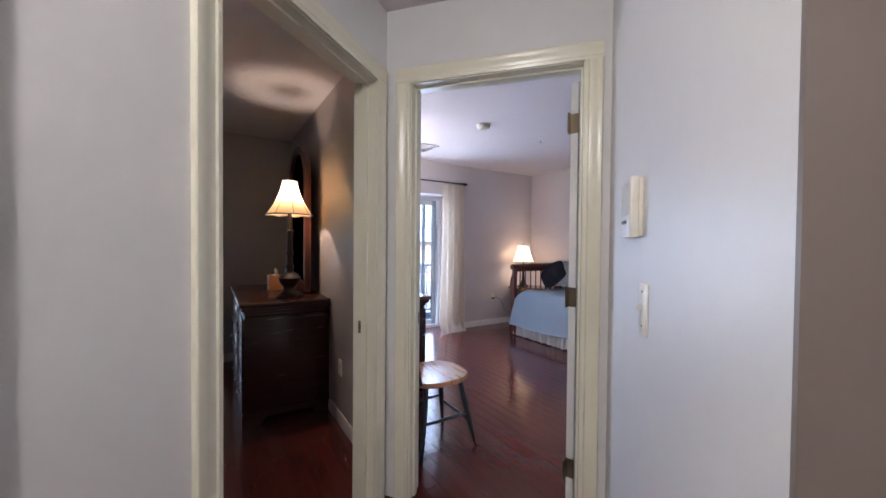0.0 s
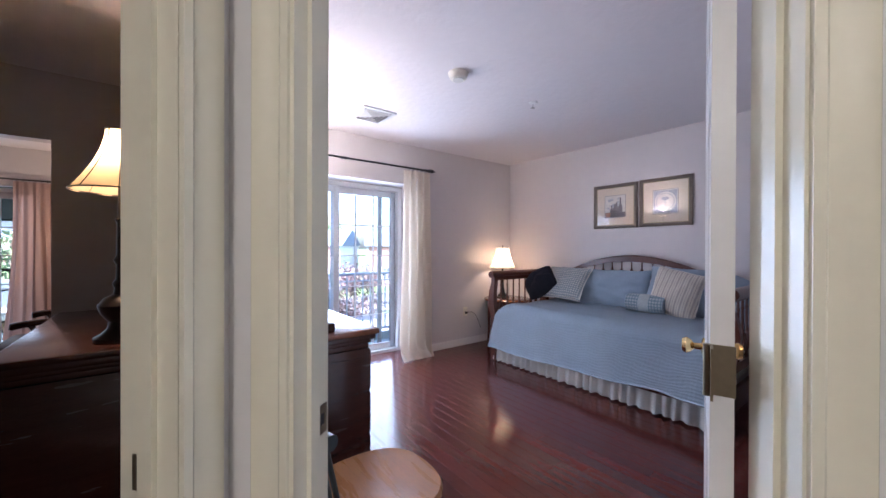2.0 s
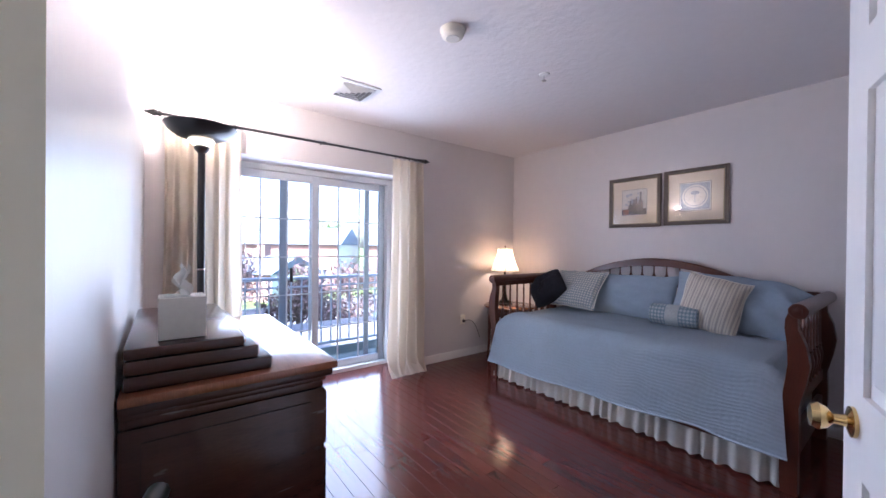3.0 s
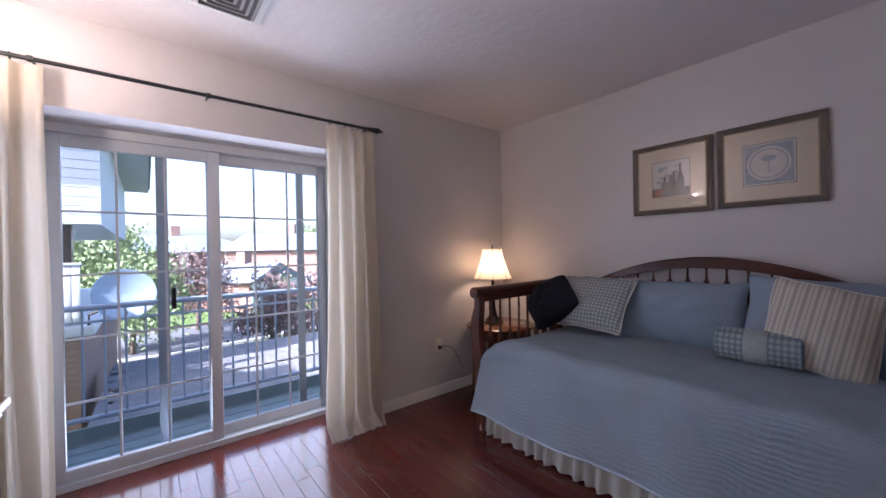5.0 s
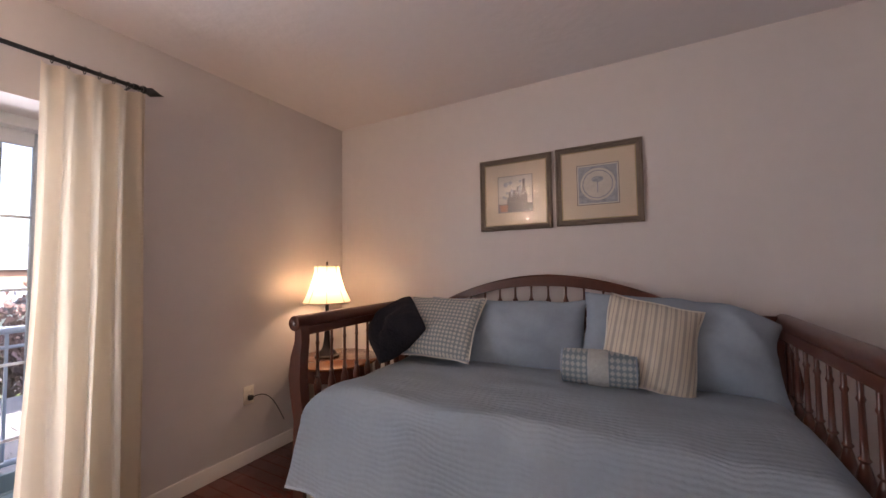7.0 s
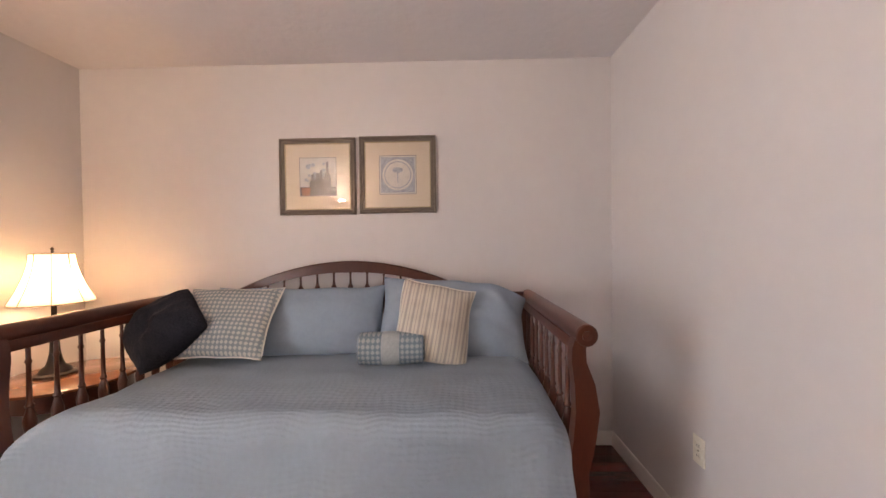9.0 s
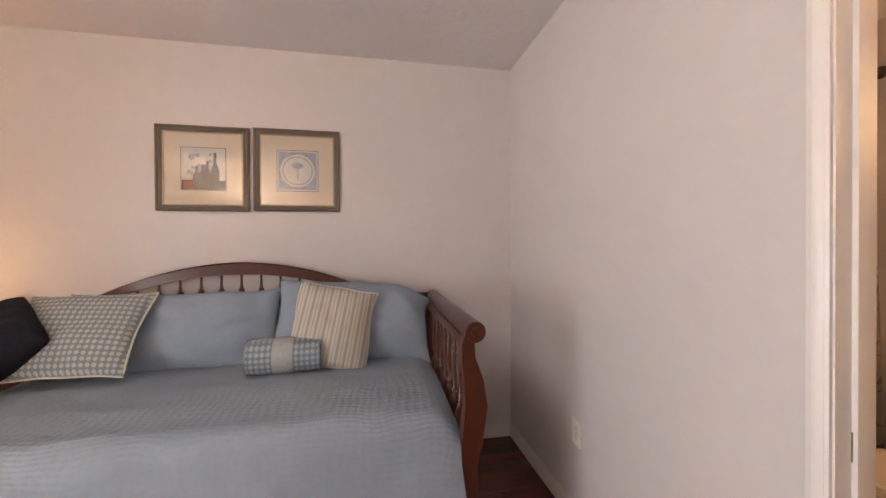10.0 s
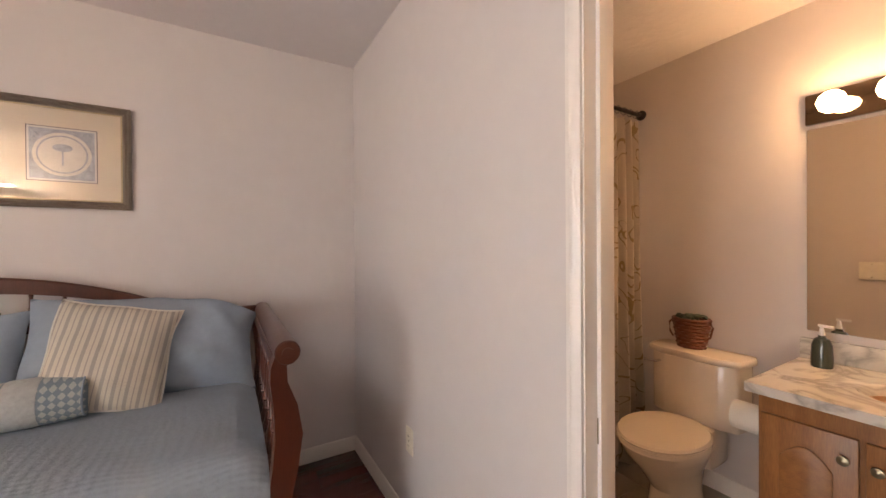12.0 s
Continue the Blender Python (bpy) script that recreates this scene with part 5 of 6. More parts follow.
part("tank", prism([(-0.20, 0.015), (0.20, 0.015), (0.215, 0.06), (0.20, 0.17), (0.12, 0.20), (-0.12, 0.20), (-0.20, 0.17), (-0.215, 0.06)], 0.40, 0.715, bevel=0.012), M_CERAMIC, wc)
part("tank_lid", prism([(-0.215, 0.008), (0.215, 0.008), (0.235, 0.06), (0.215, 0.185), (0.13, 0.218), (-0.13, 0.218), (-0.215, 0.185), (-0.235, 0.06)], 0.716, 0.752, bevel=0.012), M_CERAMIC, wc)
part("flush_lever", tube([(0.15, 0.19, 0.67), (0.15, 0.225, 0.67), (0.21, 0.235, 0.668)], 0.007, 8), M_CHROME, wc, "chrome flush lever")
part("neck", box(-0.12, 0.05, 0.20, 0.12, 0.24, 0.40, 0.03), M_CERAMIC, wc)

bk = thing("wicker_basket", "red-brown wicker basket of greenery on the tank", "basket", pose(6.695, 3.175, 0.752))
for k in range(9):
    z = 0.008 + 0.0175 * k
    r = 0.060 + 0.024 * k / 8
    part("weave", tube([((r + 0.003 * math.sin(10 * a + k * math.pi)) * math.cos(a), (r + 0.003 * math.sin(10 * a + k * math.pi)) * 0.8 * math.sin(a), z) for a in [q * math.pi / 24 for q in range(48)]], 0.0095, 6, closed=True), M_BASKET, bk)
part("bottom", lathe([(0.001, 0), (0.06, 0), (0.06, 0.012), (0.001, 0.012)], 24, squash=0.8), M_BASKET, bk)
part("filling", lathe([(0.001, 0.10), (0.072, 0.11), (0.072, 0.128), (0.001, 0.118)], 20, squash=0.8), M_DARK, bk)
for s in (-1, 1):
    part("handle", tube([(s * 0.084, 0, 0.145), (s * 0.106, 0.01, 0.12), (s * 0.098, 0.02, 0.07), (s * 0.076, 0.03, 0.05)], 0.005, 6), M_BASKET, bk)
rnd = random.Random(7)
for k in range(26):
    a, q = rnd.uniform(0, 6.28), rnd.uniform(0, 0.062)
    part("leaf_clump", lathe([(0.001, 0), (0.018, 0.006), (0.014, 0.016), (0.001, 0.022)], 7), M_PLANT, bk, at=pose(q * math.cos(a), 0.75 * q * math.sin(a), 0.128 + rnd.uniform(0, 0.035), rnd.uniform(-50, 50), rnd.uniform(-50, 50)))

van = thing("vanity_cabinet", "golden oak bathroom vanity with two arched doors", "vanity", pose(5.36, 3.085, 0))
part("body", box(0.0, 0, 0.09, 0.895, 0.54, 0.755, 0.003), M_OAK, van)
part("toe_kick", box(0.0, 0, 0, 0.895, 0.47, 0.09), M_OAK, van, smooth=False)
for a, b, kx in ((0.385, 0.628, 0.600), (0.642, 0.885, 0.672)):
    dd = part("door", box(a, 0.54, 0.12, b, 0.558, 0.69, 0.004), M_OAK, van, "oak door with raised cathedral panel")
    arch2 = [(a + 0.055, 0.175), (b - 0.055, 0.175), (b - 0.055, 0.56)] + [(b - 0.055 - (b - a - 0.11) * k / 10, 0.56 + 0.055 * math.sin(math.pi * k / 10)) for k in range(1, 10)] + [(a + 0.055, 0.56)]
    bm = prism(arch2, 0, 0.008, bevel=0.003)
    part("raised_panel", bm, M_OAK, dd, at=pose(0, 0.566, 0, 90))
    part("knob", lathe([(0.001, 0), (0.006, 0), (0.006, 0.012), (0.015, 0.018), (0.015, 0.024), (0.001, 0.028)], 16), M_NICKEL, dd, "pewter knob", at=pose(kx, 0.558, 0.62, -90))
ctop = thing("vanity_counter", "white grey-veined marble counter with oval basin", "countertop", pose(5.36, 3.085, 0.756))
bm = bmesh.new()
n = 40
cx, cy = 0.50, 0.30
rim = [(cx + 0.20 * math.cos(a), cy + 0.15 * math.sin(a)) for a in [2 * math.pi * k / n for k in range(n)]]
outer = []
for k in range(n):
    a = 2 * math.pi * k / n
    c, s = math.cos(a), math.sin(a)
    t = min((0.925 - cx) / c if c > 1e-6 else (cx) / -c if c < -1e-6 else 9, (0.575 - cy) / s if s > 1e-6 else cy / -s if s < -1e-6 else 9)
    outer.append((cx + c * t, cy + s * t))
for q in ((0.925, 0.575), (0, 0.575), (0, 0), (0.925, 0)):
    k = min(range(n), key=lambda i: (outer[i][0] - q[0]) ** 2 + (outer[i][1] - q[1]) ** 2)
    outer[k] = q
R = [[bm.verts.new((x, y, z)) for x, y in pr] for pr, z in ((outer, 0.0), (outer, 0.030), (outer, 0.034), (rim, 0.034), ([(cx + (x - cx) * 0.96, cy + (y - cy) * 0.96) for x, y in rim], 0.028), ([(cx + (x - cx) * 0.8, cy + (y - cy) * 0.8) for x, y in rim], -0.05), ([(cx + (x - cx) * 0.3, cy + (y - cy) * 0.3) for x, y in rim], -0.10))]
for a, b in zip(R, R[1:]):
    for i in range(n):
        if (a[i].co - b[i].co).length > 1e-6:
            bm.faces.new((a[i], a[(i + 1) % n], b[(i + 1) % n], b[i]))
bm.faces.new(R[-1])
part("slab", bm, M_MARBLE, ctop)
part("backsplash", box(0, 0.0, 0.035, 0.925, 0.020, 0.125, 0.003), M_MARBLE, ctop)
fc = thing("faucet", "chrome basin faucet on the marble counter", "faucet", pose(5.86, 3.20, 0.790))
part("spout", tube([(0, 0, 0), (0, 0, 0.07), (0, 0.05, 0.10), (0, 0.11, 0.085)], [0.018, 0.014, 0.011, 0.010], 10), M_CHROME, fc)
for s in (-1, 1):
    part("handle", lathe([(0.001, 0), (0.018, 0), (0.012, 0.03), (0.018, 0.045), (0.001, 0.05)], 12), M_CHROME, fc, at=pose(0.09 * s, 0, 0))
sb = thing("soap_bottle", "dark green soap bottle with white pump", "soap dispenser", pose(6.19, 3.20, 0.790))
part("bottle", lathe([(0.001, 0), (0.033, 0), (0.035, 0.01), (0.032, 0.09), (0.024, 0.115), (0.012, 0.122), (0.012, 0.13), (0.001, 0.13)], 24), M_BOTTLE, sb)
part("pump", tube([(0, 0, 0.128), (0, 0, 0.165), (0.004, 0, 0.168)], [0.010, 0.006, 0.006], 10), M_WHITE, sb)
part("nozzle", tube([(0.01, 0, 0.170), (-0.035, 0.01, 0.168)], 0.006, 8), M_WHITE, sb)
bmr = thing("wall_mirror", "large frameless bathroom wall mirror", "mirror", pose(5.36, 3.08, 0))
part("mirror_glass", box(0, 0.001, 0.915, 0.905, 0.007, 1.80, 0.001), M_MIRROR, bmr, smooth=False)
bar = thing("vanity_light", "bronze vanity light bar with round lit bulbs", "wall light", pose(5.36, 3.08, 0))
part("back_plate", box(0.02, 0, 1.815, 0.905, 0.030, 1.945, 0.004), M_PLATED, bar, "polished bronze back plate")
for k in range(5):
    x = 0.81 - 0.165 * k
    b = part("bulb", lathe([(0.001, -0.045), (0.02, -0.040), (0.038, -0.025), (0.046, 0), (0.038, 0.025), (0.02, 0.040), (0.001, 0.045)], 20), M_BULB, bar, "glowing round opal bulb", at=pose(x, 0.085, 1.88))
    part("bulb_cup", lathe([(0.024, 0), (0.020, 0.020)], 16), M_BRASS, bar, at=pose(x, 0.030, 1.88, -90))
tp = thing("toilet_roll", "white toilet paper roll on the vanity side", "toilet paper", pose(6.255, 3.50, 0.60, 0, 90))
part("roll", lathe([(0.020, 0.02), (0.056, 0.02), (0.056, 0.12), (0.020, 0.12), (0.020, 0.02)], 28), M_SKIRT, tp)
part("holder", lathe([(0.008, -0.01), (0.008, 0.13)], 12), M_CHROME, tp)
plate("light_switch", "ivory double switch on the bathroom wall", pose(6.32, 4.474, 1.12, 0, 0, 180), 0.115, 0.115)
curtain("shower_curtain", "cream embroidered shower curtain bunched at the wall", M_SHOWER, pose(7.03, 3.29, 0, 0, 0, 90), 0.36, 2.05, 5, 0.040, 0.15, 11)
sr = thing("shower_rod", "dark bronze shower rod fixed to the wall", "shower rod", pose(0, 0, 0))
part("pole", tube([(7.02, 3.08, 2.10), (7.02, 4.474, 2.10)], 0.012, 12), M_IRON, sr)
part("flange", lathe([(0.030, 0), (0.030, 0.008), (0.014, 0.02)], 16), M_IRON, sr, at=pose(7.02, 3.08, 2.10, -90))
for k in range(5):
    part("ring", tube([(7.02 + 0.018 * math.cos(a), 3.14 + 0.06 * k, 2.095 + 0.022 * math.sin(a)) for a in [q * math.pi / 6 for q in range(12)]], 0.002, 6, closed=True), M_IRON, sr)
tub = thing("bathtub", "white bathtub behind the shower curtain", "bathtub", pose(7.085, 3.085, 0))
part("apron", box(0.0, 0, 0, 0.05, 1.38, 0.40, 0.01), M_CERAMIC, tub)
part("basin", box(0.05, 0, 0, 0.71, 1.38, 0.12, 0.01), M_CERAMIC, tub)
tagged(part("floor_bath", box(5.32, 3.08, -0.016, 7.8, 4.48, -0.006), M_TILE, smooth=False), "beige bathroom tile bed", "floor", kind="structure")


# ---- balcony and outdoors ----
bal = thing("balcony", "narrow balcony with grey deck boards and metal railing", "balcony", pose(0, 0, 0))
for k in range(5):
    part("deck_board", box(4.2, 8.455 + 0.135 * k, -0.06, 8.4, 8.58 + 0.135 * k, -0.03, 0.003), M_DECK, bal)
part("fascia", box(4.2, 9.135, -0.30, 8.4, 9.16, 0.02), M_DECK, bal, smooth=False)
part("kick_board", box(4.2, 9.02, -0.03, 8.4, 9.05, 0.07), M_DECK, bal, smooth=False)
part("top_rail", tube([(4.2, 9.06, 0.90), (8.4, 9.06, 0.90)], 0.022, 12), M_RAIL, bal)
part("middle_rail", tube([(4.2, 9.06, 0.80), (8.4, 9.06, 0.80)], 0.010, 8), M_RAIL, bal)
part("bottom_rail", tube([(4.2, 9.06, 0.12), (8.4, 9.06, 0.12)], 0.018, 10), M_RAIL, bal)
for k in range(36):
    part("baluster", box(4.25 + 0.115 * k, 9.052, 0.12, 4.264 + 0.115 * k, 9.068, 0.90), M_RAIL, bal, smooth=False)
for x in (4.22, 6.8, 8.38):
    part("post", box(x - 0.022, 9.04, -0.06, x + 0.022, 9.084, 0.90), M_RAIL, bal, smooth=False)
b2 = thing("balcony", "sunroom balcony with metal railing", "balcony", pose(0, 0, 0))
for k in range(12):
    part("deck_board", box(-1.5, 11.25 + 0.135 * k, -0.06, 3.74, 11.375 + 0.135 * k, -0.03, 0.003), M_DECK, b2)
part("top_rail", box(-1.5, 12.80, 0.88, 3.74, 12.85, 0.92), M_IRON, b2, smooth=False)
part("bottom_rail", box(-1.5, 12.81, 0.10, 3.74, 12.84, 0.13), M_IRON, b2, smooth=False)
for k in range(40):
    part("baluster", box(-1.45 + 0.13 * k, 12.818, 0.10, -1.435 + 0.13 * k, 12.832, 0.90), M_IRON, b2, smooth=False)
aw = thing("awning", "dark green canvas awning over the sunroom balcony", "awning", pose(0, 0, 0))
part("canvas", sheet(20, 6, lambda u, v: (-1.4 + 5.0 * u, 11.26 + 1.5 * v, 2.22 - 0.56 * v - 0.03 * math.sin(math.pi * v) * abs(math.sin(10 * math.pi * u))), 0.006), M_CANVAS, aw)
part("front_bar", tube([(-1.4, 12.76, 1.65), (3.6, 12.76, 1.65)], 0.018, 10), M_BLACK, aw)
for x in (-1.3, 1.1, 3.5):
    part("arm", tube([(x, 11.22, 1.98), (x, 12.0, 1.88), (x, 12.76, 1.65)], 0.012, 8), M_BLACK, aw)
ot = thing("patio_table", "thin metal patio table on the sunroom balcony", "table", pose(2.0, 12.0, -0.03))
part("tabletop", lathe([(0.001, 0.68), (0.36, 0.68), (0.36, 0.70), (0.001, 0.70)], 32), M_IRON, ot)
for k in range(4):
    a = k * math.pi / 2 + 0.4
    part("leg", tube([(0.12 * math.cos(a), 0.12 * math.sin(a), 0.68), (0.18 * math.cos(a), 0.18 * math.sin(a), 0.35), (0.36 * math.cos(a), 0.36 * math.sin(a), 0.0)], 0.010, 6), M_IRON, ot)

GZ = -3.2
tagged(part("ground", box(-400, 9.4, GZ - 0.5, 400, 800, GZ), M_GRASS, smooth=False), "mown green lawn reaching the horizon", "ground", kind="structure")
tagged(part("ground_near", box(-400, -400, GZ - 0.5, 400, 9.4, GZ), M_GRASS, smooth=False), "lawn around the building", "ground", kind="structure")
bm = bmesh.new()
pts = [(-60, 30), (-10, 27), (6, 25.5), (14, 26.5), (40, 36), (90, 40)]
lo = [bm.verts.new((x, y, GZ + 0.02)) for x, y in pts]
hi = [bm.verts.new((x, y + 6.5, GZ + 0.02)) for x, y in pts]
for i in range(len(pts) - 1):
    bm.faces.new((lo[i], lo[i + 1], hi[i + 1], hi[i]))
tagged(part("road", bm, M_ASPHALT, smooth=False), "grey asphalt drive between lawns", "road", kind="structure")
for dy in (-0.2, 6.5):
    bm = bmesh.new()
    for (xa, ya), (xb, yb) in zip(pts, pts[1:]):
        a = [bm.verts.new(p) for p in ((xa, ya + dy, GZ), (xb, yb + dy, GZ), (xb, yb + dy + 0.2, GZ), (xa, ya + dy + 0.2, GZ))]
        b = [bm.verts.new((v.co.x, v.co.y, GZ + 0.14)) for v in a]
        bm.faces.new(b)
        for i in range(4):
            bm.faces.new((a[i], a[(i + 1) % 4], b[(i + 1) % 4], b[i]))
    tagged(part("kerb", bm, M_KERB, smooth=False), "pale concrete kerb along the drive", "kerb", kind="structure")

# lower porch roof in front of the balcony
pr = thing("porch_roof", "grey shingled porch roof below the balcony", "roof", pose(0, 0, 0))
bm = bmesh.new()
rnd = random.Random(2)
rows = 34
for r in range(rows):
    y0, y1 = 9.3 + 6.4 * r / rows, 9.3 + 6.4 * (r + 1) / rows
    z0, z1 = -0.60 - 0.42 * r / rows, -0.60 - 0.42 * (r + 1) / rows
    x = 4.9 - rnd.uniform(0, 0.3)
    while x < 15:
        w = rnd.uniform(0.25, 0.36)
        v = [bm.verts.new(p) for p in ((x, y0, z0 + 0.004), (x + w - 0.012, y0, z0 + 0.004), (x + w - 0.012, y1 + 0.02, z1 + 0.026), (x, y1 + 0.02, z1 + 0.026), (x, y1 + 0.02, z1), (x + w - 0.012, y1 + 0.02, z1))]
        bm.faces.new(v[:4]), bm.faces.new((v[3], v[2], v[5], v[4]))
        x += w
tagged(part("shingles", bm, M_SHINGLE, pr, smooth=False), kind="stuff")
part("decking", prism([(4.6, 9.3), (15, 9.3), (15, 15.7), (4.6, 15.7)], -0.05, 0.0), M_SHINGLE, pr, at=Matrix.Translation((0, 9.3, -0.63)) @ Matrix.Rotation(-math.atan2(0.42, 6.4), 4, "X") @ Matrix.Translation((0, -9.3, 0)), smooth=False)
part("gutter", box(4.6, 15.7, -1.18, 15, 15.82, -1.04), M_SIDING, pr, smooth=False)
part("wall_below", box(4.9, 9.4, GZ, 14.8, 15.5, -1.15), M_BRICK, pr, smooth=False)

# neighbouring wing
wing = thing("neighbour_wing", "brick wing with grey sided upper storey", "building", pose(0, 0, 0))
part("lower_wall", box(-2, 13.4, GZ, 4.35, 22, 0.05), M_BRICK, wing, smooth=False)
for k in range(34):
    part("brick_course", box(-2, 13.385, GZ + 0.095 * k, 4.365, 13.4, GZ + 0.083 + 0.095 * k), M_BRICK, wing, smooth=False)
part("ledge", box(-2, 13.2, 0.05, 4.55, 22, 0.20, 0.02), M_SIDING, wing)
part("post", box(4.10, 13.5, 0.2, 4.28, 13.68, 1.75), M_IRON, wing, smooth=False)
part("upper_wall", box(-2, 13.3, 1.75, 4.62, 22, 3.5), M_WING, wing, smooth=False)
for k in range(12):
    part("clapboard", box(-2, 13.28, 1.75 + 0.14 * k, 4.64, 13.3, 1.88 + 0.14 * k), M_WING, wing, smooth=False)
part("soffit", box(-2, 12.9, 3.45, 5.25, 22.3, 3.56), M_WING, wing, smooth=False)
bm = prism([(-2, 3.56), (5.30, 3.56), (1.6, 5.6)], 12.85, 22.3)
for v in bm.verts:
    v.co = Vector((v.co.x, v.co.z, v.co.y))
part("roof", bm, M_SLATE, wing, smooth=False)
for k in range(9):
    part("screen_board", box(3.52 + 0.098 * k, 13.24, 0.20, 3.61 + 0.098 * k, 13.26, 1.12, 0.004), M_SIDING, wing, "white vertical screen board")
part("screen_cap", box(3.50, 13.225, 1.12, 4.42, 13.275, 1.16, 0.006), M_SIDING, wing)
dish = thing("satellite_dish", "round grey satellite dish on a bracket", "satellite dish", pose(4.90, 13.2, 0.20))
part("reflector", lathe([(0.001, 0), (0.13, 0.012), (0.24, 0.04), (0.31, 0.075), (0.315, 0.075), (0.24, 0.05), (0.15, 0.022), (0.001, 0.010)], 32), M_DISH, dish, at=pose(0, -0.10, 0.44, 75, 0, 10) @ Matrix.Scale(1.25, 4))
part("mast", tube([(-0.42, 0.06, 0.0), (-0.42, 0.06, 0.16), (-0.06, 0.0, 0.30), (0, -0.08, 0.44)], 0.02, 8), M_IRON, dish)
part("feed_arm", tube([(0, -0.12, 0.06), (0.05, -0.55, 0.22)], 0.012, 6), M_IRON, dish)


def house(label, x, y, w, d, h, roof_h, turn, gable_white, cols=3):
    t = thing("house", label, "house", pose(x, y, GZ, 0, 0, turn))
    part("wall", box(-w / 2, -d / 2, 0, w / 2, d / 2, h), M_BRICK, t, smooth=False)
    bm = bmesh.new()
    o = 0.4
    a = [bm.verts.new(p) for p in ((-w / 2 - o, -d / 2 - o, h), (w / 2 + o, -d / 2 - o, h), (w / 2 + o, d / 2 + o, h), (-w / 2 - o, d / 2 + o, h))]
    r = [bm.verts.new((-w / 2 + (d / 2 if not gable_white else -o), 0, h + roof_h)), bm.verts.new((w / 2 - (d / 2 if not gable_white else -o), 0, h + roof_h))]
    for q in ((a[0], a[1], r[1], r[0]), (a[2], a[3], r[0], r[1]), (a[1], a[2], r[1]), (a[3], a[0], r[0]), tuple(a)):
        bm.faces.new(q)
    ro = part("roof", bm, M_SLATE, t, smooth=False)
    part("chimney", box(-0.4, -0.4, roof_h * 0.5 + h, 0.4, 0.4, h + roof_h + 0.9), M_BRICK, ro, smooth=False)
    if gable_white:
        for s in (-1, 1):
            bm = prism([(-d / 2, 0), (d / 2, 0), (d / 2, h), (0, h + roof_h - 0.15), (-d / 2, h)], 0, 0.06)
            part("gable_siding", bm, M_SIDING, t, at=pose(s * (w / 2 + 0.05), 0, 0, 90, 0, 90), smooth=False)
    for side, length in ((0, w), (1, d), (2, w), (3, d)):
        for i in range(cols):
            for z in (0.9, 3.5):
                if z + 1.4 > h:
                    continue
                q = (i + 0.5) / cols * length - length / 2
                off = (d if side % 2 == 0 else w) / 2
                m = pose(0, 0, 0, 0, 0, 90 * side) @ pose(q, -off - 0.02 - (0.09 if gable_white and side % 2 else 0), z)
                wi = part("window", box(-0.55, -0.04, -0.05, 0.55, 0.02, 1.35), M_SIDING, t, smooth=False, at=m)
                part("pane", box(-0.45, -0.05, 0.03, -0.03, -0.04, 1.27), M_PANE, wi, smooth=False)
                part("pane", box(0.03, -0.05, 0.03, 0.45, -0.04, 1.27), M_PANE, wi, smooth=False)
    return t


house("brick house with a blue-grey hipped roof", 7.5, 54, 15, 9, 4.6, 1.9, 8, False, 4)
house("brick house with white gable and blue-grey roof", 17.5, 47, 9, 10, 4.6, 1.9, -35, True)
house("brick house with pale gable beyond the lawn", 30, 44, 12, 10, 4.6, 2.0, -25, True)
house("small brick garage with a blue-grey gable roof", 11.5, 40, 6, 6, 2.2, 1.4, -50, True, 1)
house("far brick house with a hipped roof", -14, 70, 16, 10, 5.3, 2.2, 5, False, 4)


def tree(label, x, y, height, spread, material, seed, leaves=2600, low=0.25):
    t = thing("tree", label, "tree", pose(x, y, GZ))
    rnd = random.Random(seed)
    bm = tube([(0, 0, 0), (0.04, 0.02, height * 0.25), (-0.03, 0.04, height * 0.55), (0.03, 0, height * 0.9)], [0.13, 0.10, 0.06, 0.02], 8)
    tips = []
    for k in range(16):
        a, z = rnd.uniform(0, 6.28), height * rnd.uniform(low * 0.8, 0.8)
        r = spread * rnd.uniform(0.5, 1.0) * (1.1 - z / height * 0.6)
        e = Vector((r * math.cos(a), r * math.sin(a), z + height * rnd.uniform(0.06, 0.2)))
        tube([(0, 0, z), (e.x * 0.5, e.y * 0.5, z + (e.z - z) * 0.35), e], [0.045, 0.03, 0.01], 5, bm)
        tips += [e, e * 0.75 + Vector((0, 0, z * 0.25))]
    tips.append(Vector((0, 0, height * 0.95)))
    part("trunk", bm, M_BARK, t)
    verts, faces = [], []
    for k in range(leaves):
        c = rnd.choice(tips) + Vector((rnd.gauss(0, 1), rnd.gauss(0, 1), rnd.gauss(0, 0.9))) * spread * 0.20
        q = Euler((rnd.uniform(0, 6), rnd.uniform(0, 6), rnd.uniform(0, 6))).to_matrix()
        s = spread * rnd.uniform(0.035, 0.065)
        i = len(verts)
        verts += [tuple(c + q @ Vector(p) * s) for p in ((-1, 0, 0), (0, -0.55, 0.12), (1.1, 0, 0), (0, 0.55, 0.12))]
        faces += [(i, i + 1, i + 2), (i, i + 2, i + 3)]
    me = bpy.data.meshes.new("crown")
    me.from_pydata(verts, [], faces)
    me.materials.append(material)
    o = new("crown", me)
    o.parent = t
    return t


tree("purple-leaved plum tree on the lawn", 8.6, 19.5, 3.6, 1.5, M_PLUM, 1, 3600, 0.2)
tree("purple-leaved plum tree near the drive", 7.4, 31, 4.4, 2.0, M_PLUM, 2, 3000)
tree("purple-leaved shrub tree by the porch", 11.2, 20.5, 3.4, 1.5, M_PLUM, 3, 2600)
tree("green leafy tree beside the wing", 4.6, 27, 4.6, 2.2, M_LEAF, 4, 3600, 0.15)
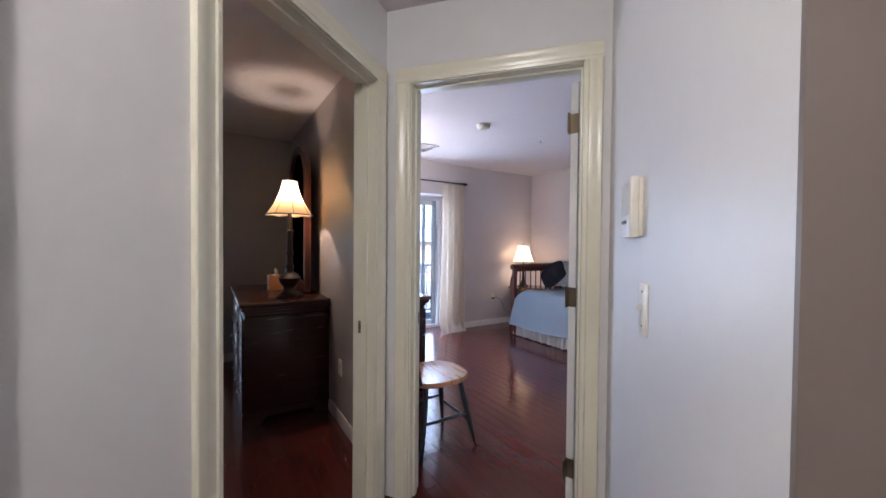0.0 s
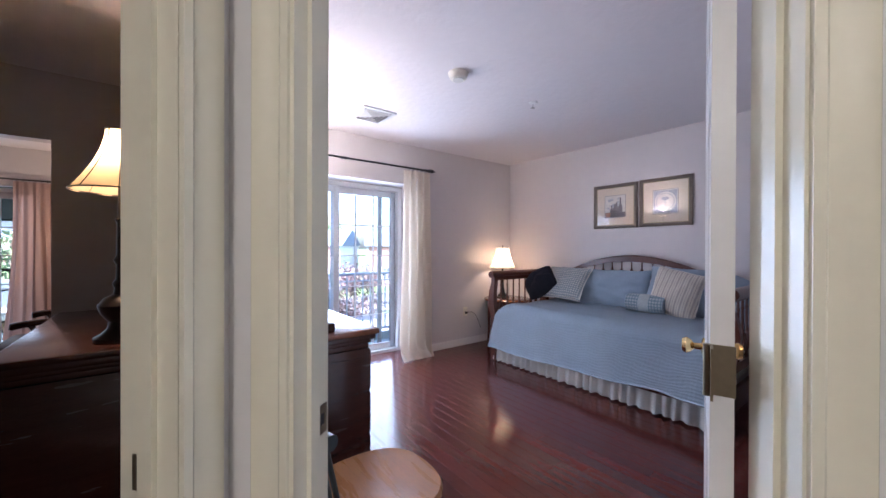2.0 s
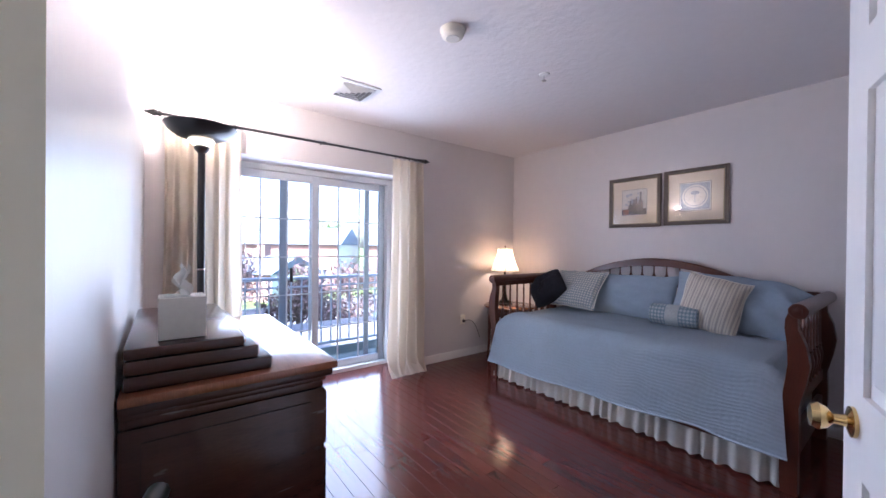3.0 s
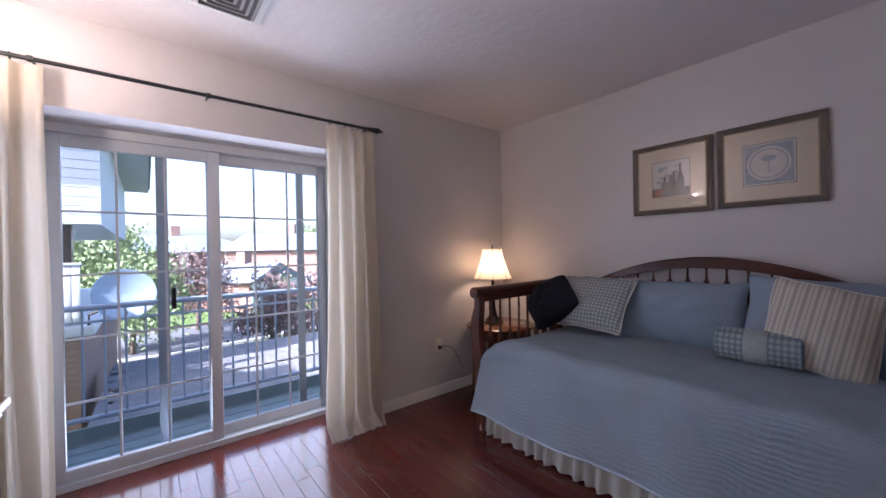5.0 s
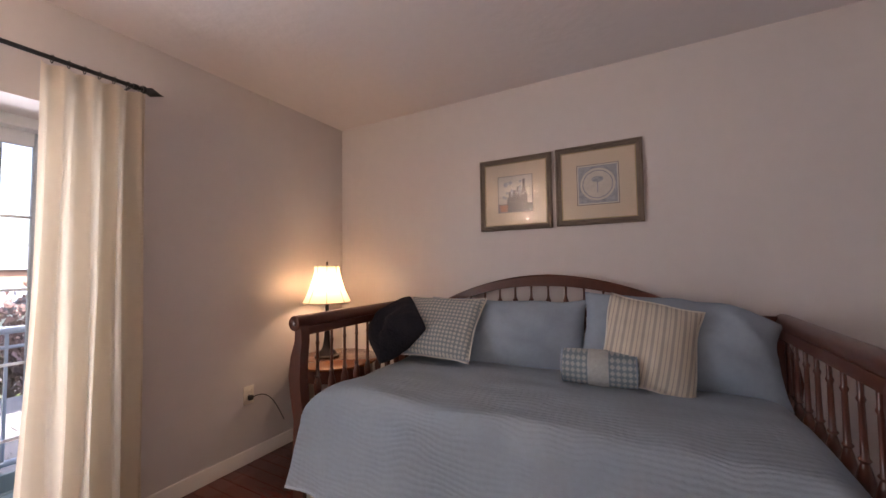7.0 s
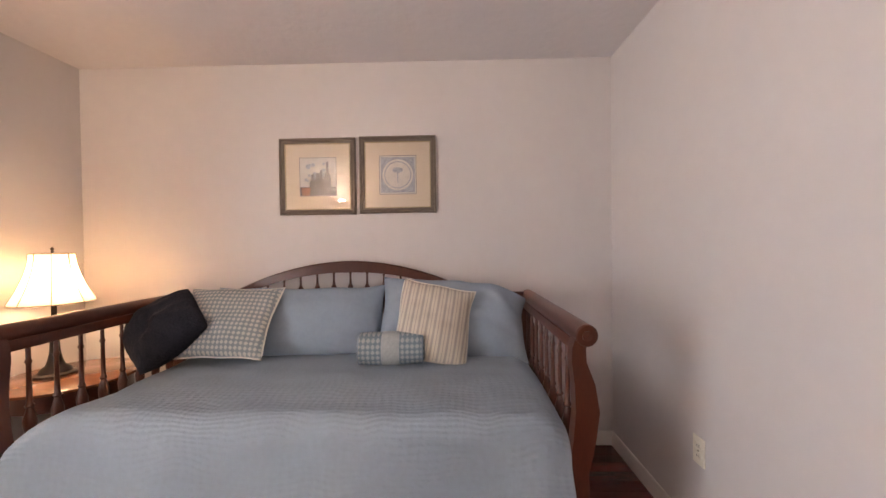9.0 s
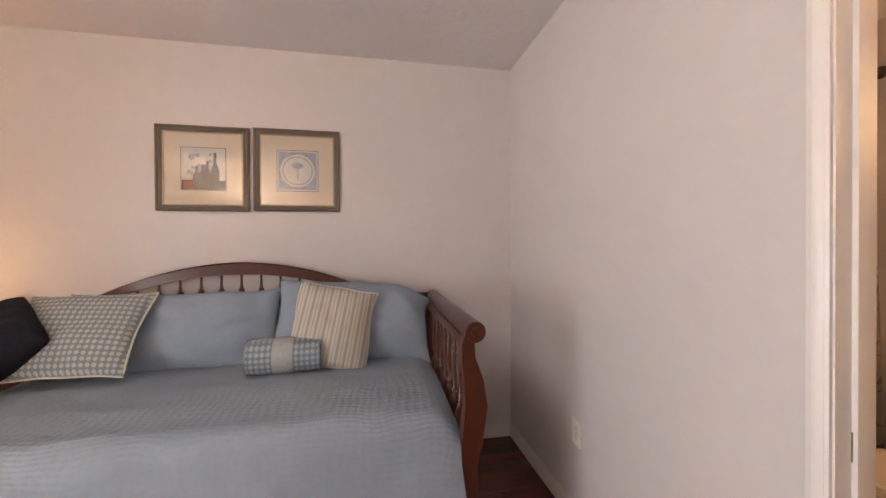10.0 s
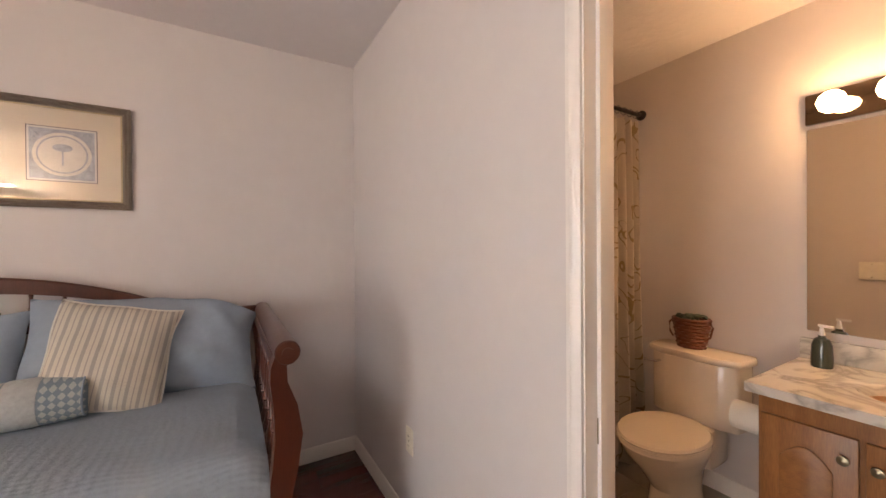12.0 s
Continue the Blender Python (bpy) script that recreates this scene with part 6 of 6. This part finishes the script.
tree("green leafy tree beyond the drive", 3.6, 40, 6.0, 3.0, M_LEAF, 5, 3000)
tree("green leafy tree behind the houses", 26, 62, 8.5, 4.0, M_LEAF, 6, 2600)
tree("green leafy tree seen from the sunroom", -4, 34, 6.0, 3.4, M_LEAF, 7, 2600)
tree("green leafy tree seen from the sunroom", 0.5, 42, 5.5, 3.2, M_LEAF, 8, 2600)
tree("small green bush by the garage", 13.6, 36, 2.6, 1.2, M_LEAF, 9, 1200, 0.1)


# ---- floor boards ----
floor_ob = bpy.data.objects["floor"]
rnd = random.Random(12)
BOARD = 0.083
kinds = {}


def board_mesh(w, length, top=True):
    key = (round(w, 4), round(length, 3))
    if key not in kinds:
        g = 0.0006
        kinds[key] = mesh_of("board", box(g, g, -0.0155, w - g, length - g, 0.0, 0.0012), M_PLANK)
    return kinds[key]


LENGTHS = (0.55, 0.8, 1.05, 1.3)
bedroom, rest = [], []
x = 4.15
while x < 8.0:
    y = 4.60 - rnd.choice(LENGTHS) * 0.5
    while y < 8.29:
        n = rnd.choice(LENGTHS)
        y1 = min(y + n, 8.29)
        ys = max(y, 4.49)
        if y1 - ys > 0.05:
            bedroom.append((x, ys, min(BOARD, 8.0 - x), y1 - ys))
        y += n
    x += BOARD
for x, y, w, n in bedroom:
    o = new("board", board_mesh(w, n))
    o.parent = floor_ob
    o.location = (x, y, 0)
bm = bmesh.new()
x = 0.6
while x < 8.0:
    y = -0.4
    top = 4.49 if x >= 4.15 else 8.0 if x > 3.55 else 10.99
    while y < top:
        n = rnd.choice(LENGTHS)
        y1 = min(y + n, top)
        if not (x > 5.15 and y1 > 3.0):
            box(x + 0.0006, y + 0.0006, -0.0155, min(x + BOARD, 8.0) - 0.0006, y1 - 0.0006, -0.0004, bm=bm)
        y += n
    x += BOARD
rest = part("floor_boards", bm, M_PLANK, floor_ob, smooth=False)
tagged(rest, "cherry floor boards", kind="stuff")
for i in range(8):
    for j in range(5):
        o = part("tile", box(5.325 + 0.305 * i, 3.085 + 0.305 * j, -0.006, min(5.325 + 0.305 * i + 0.30, 7.79), min(3.085 + 0.305 * j + 0.30, 4.47), 0.0, 0.002), M_TILE, bpy.data.objects["floor_bath"])

for n, g in (("throw_pillow", "pillows on the daybed"), ("pillow", "pillows on the daybed"), ("framed_print", "prints above the daybed"), ("tree", "garden trees"), ("house", "houses across the lawn"), ("curtain", "curtains"), ("dresser", "dressers")):
    for ob in list(bpy.data.objects):
        if ob.parent is None and ob.name.split(".")[0] == n:
            tagged(ob, group=g)
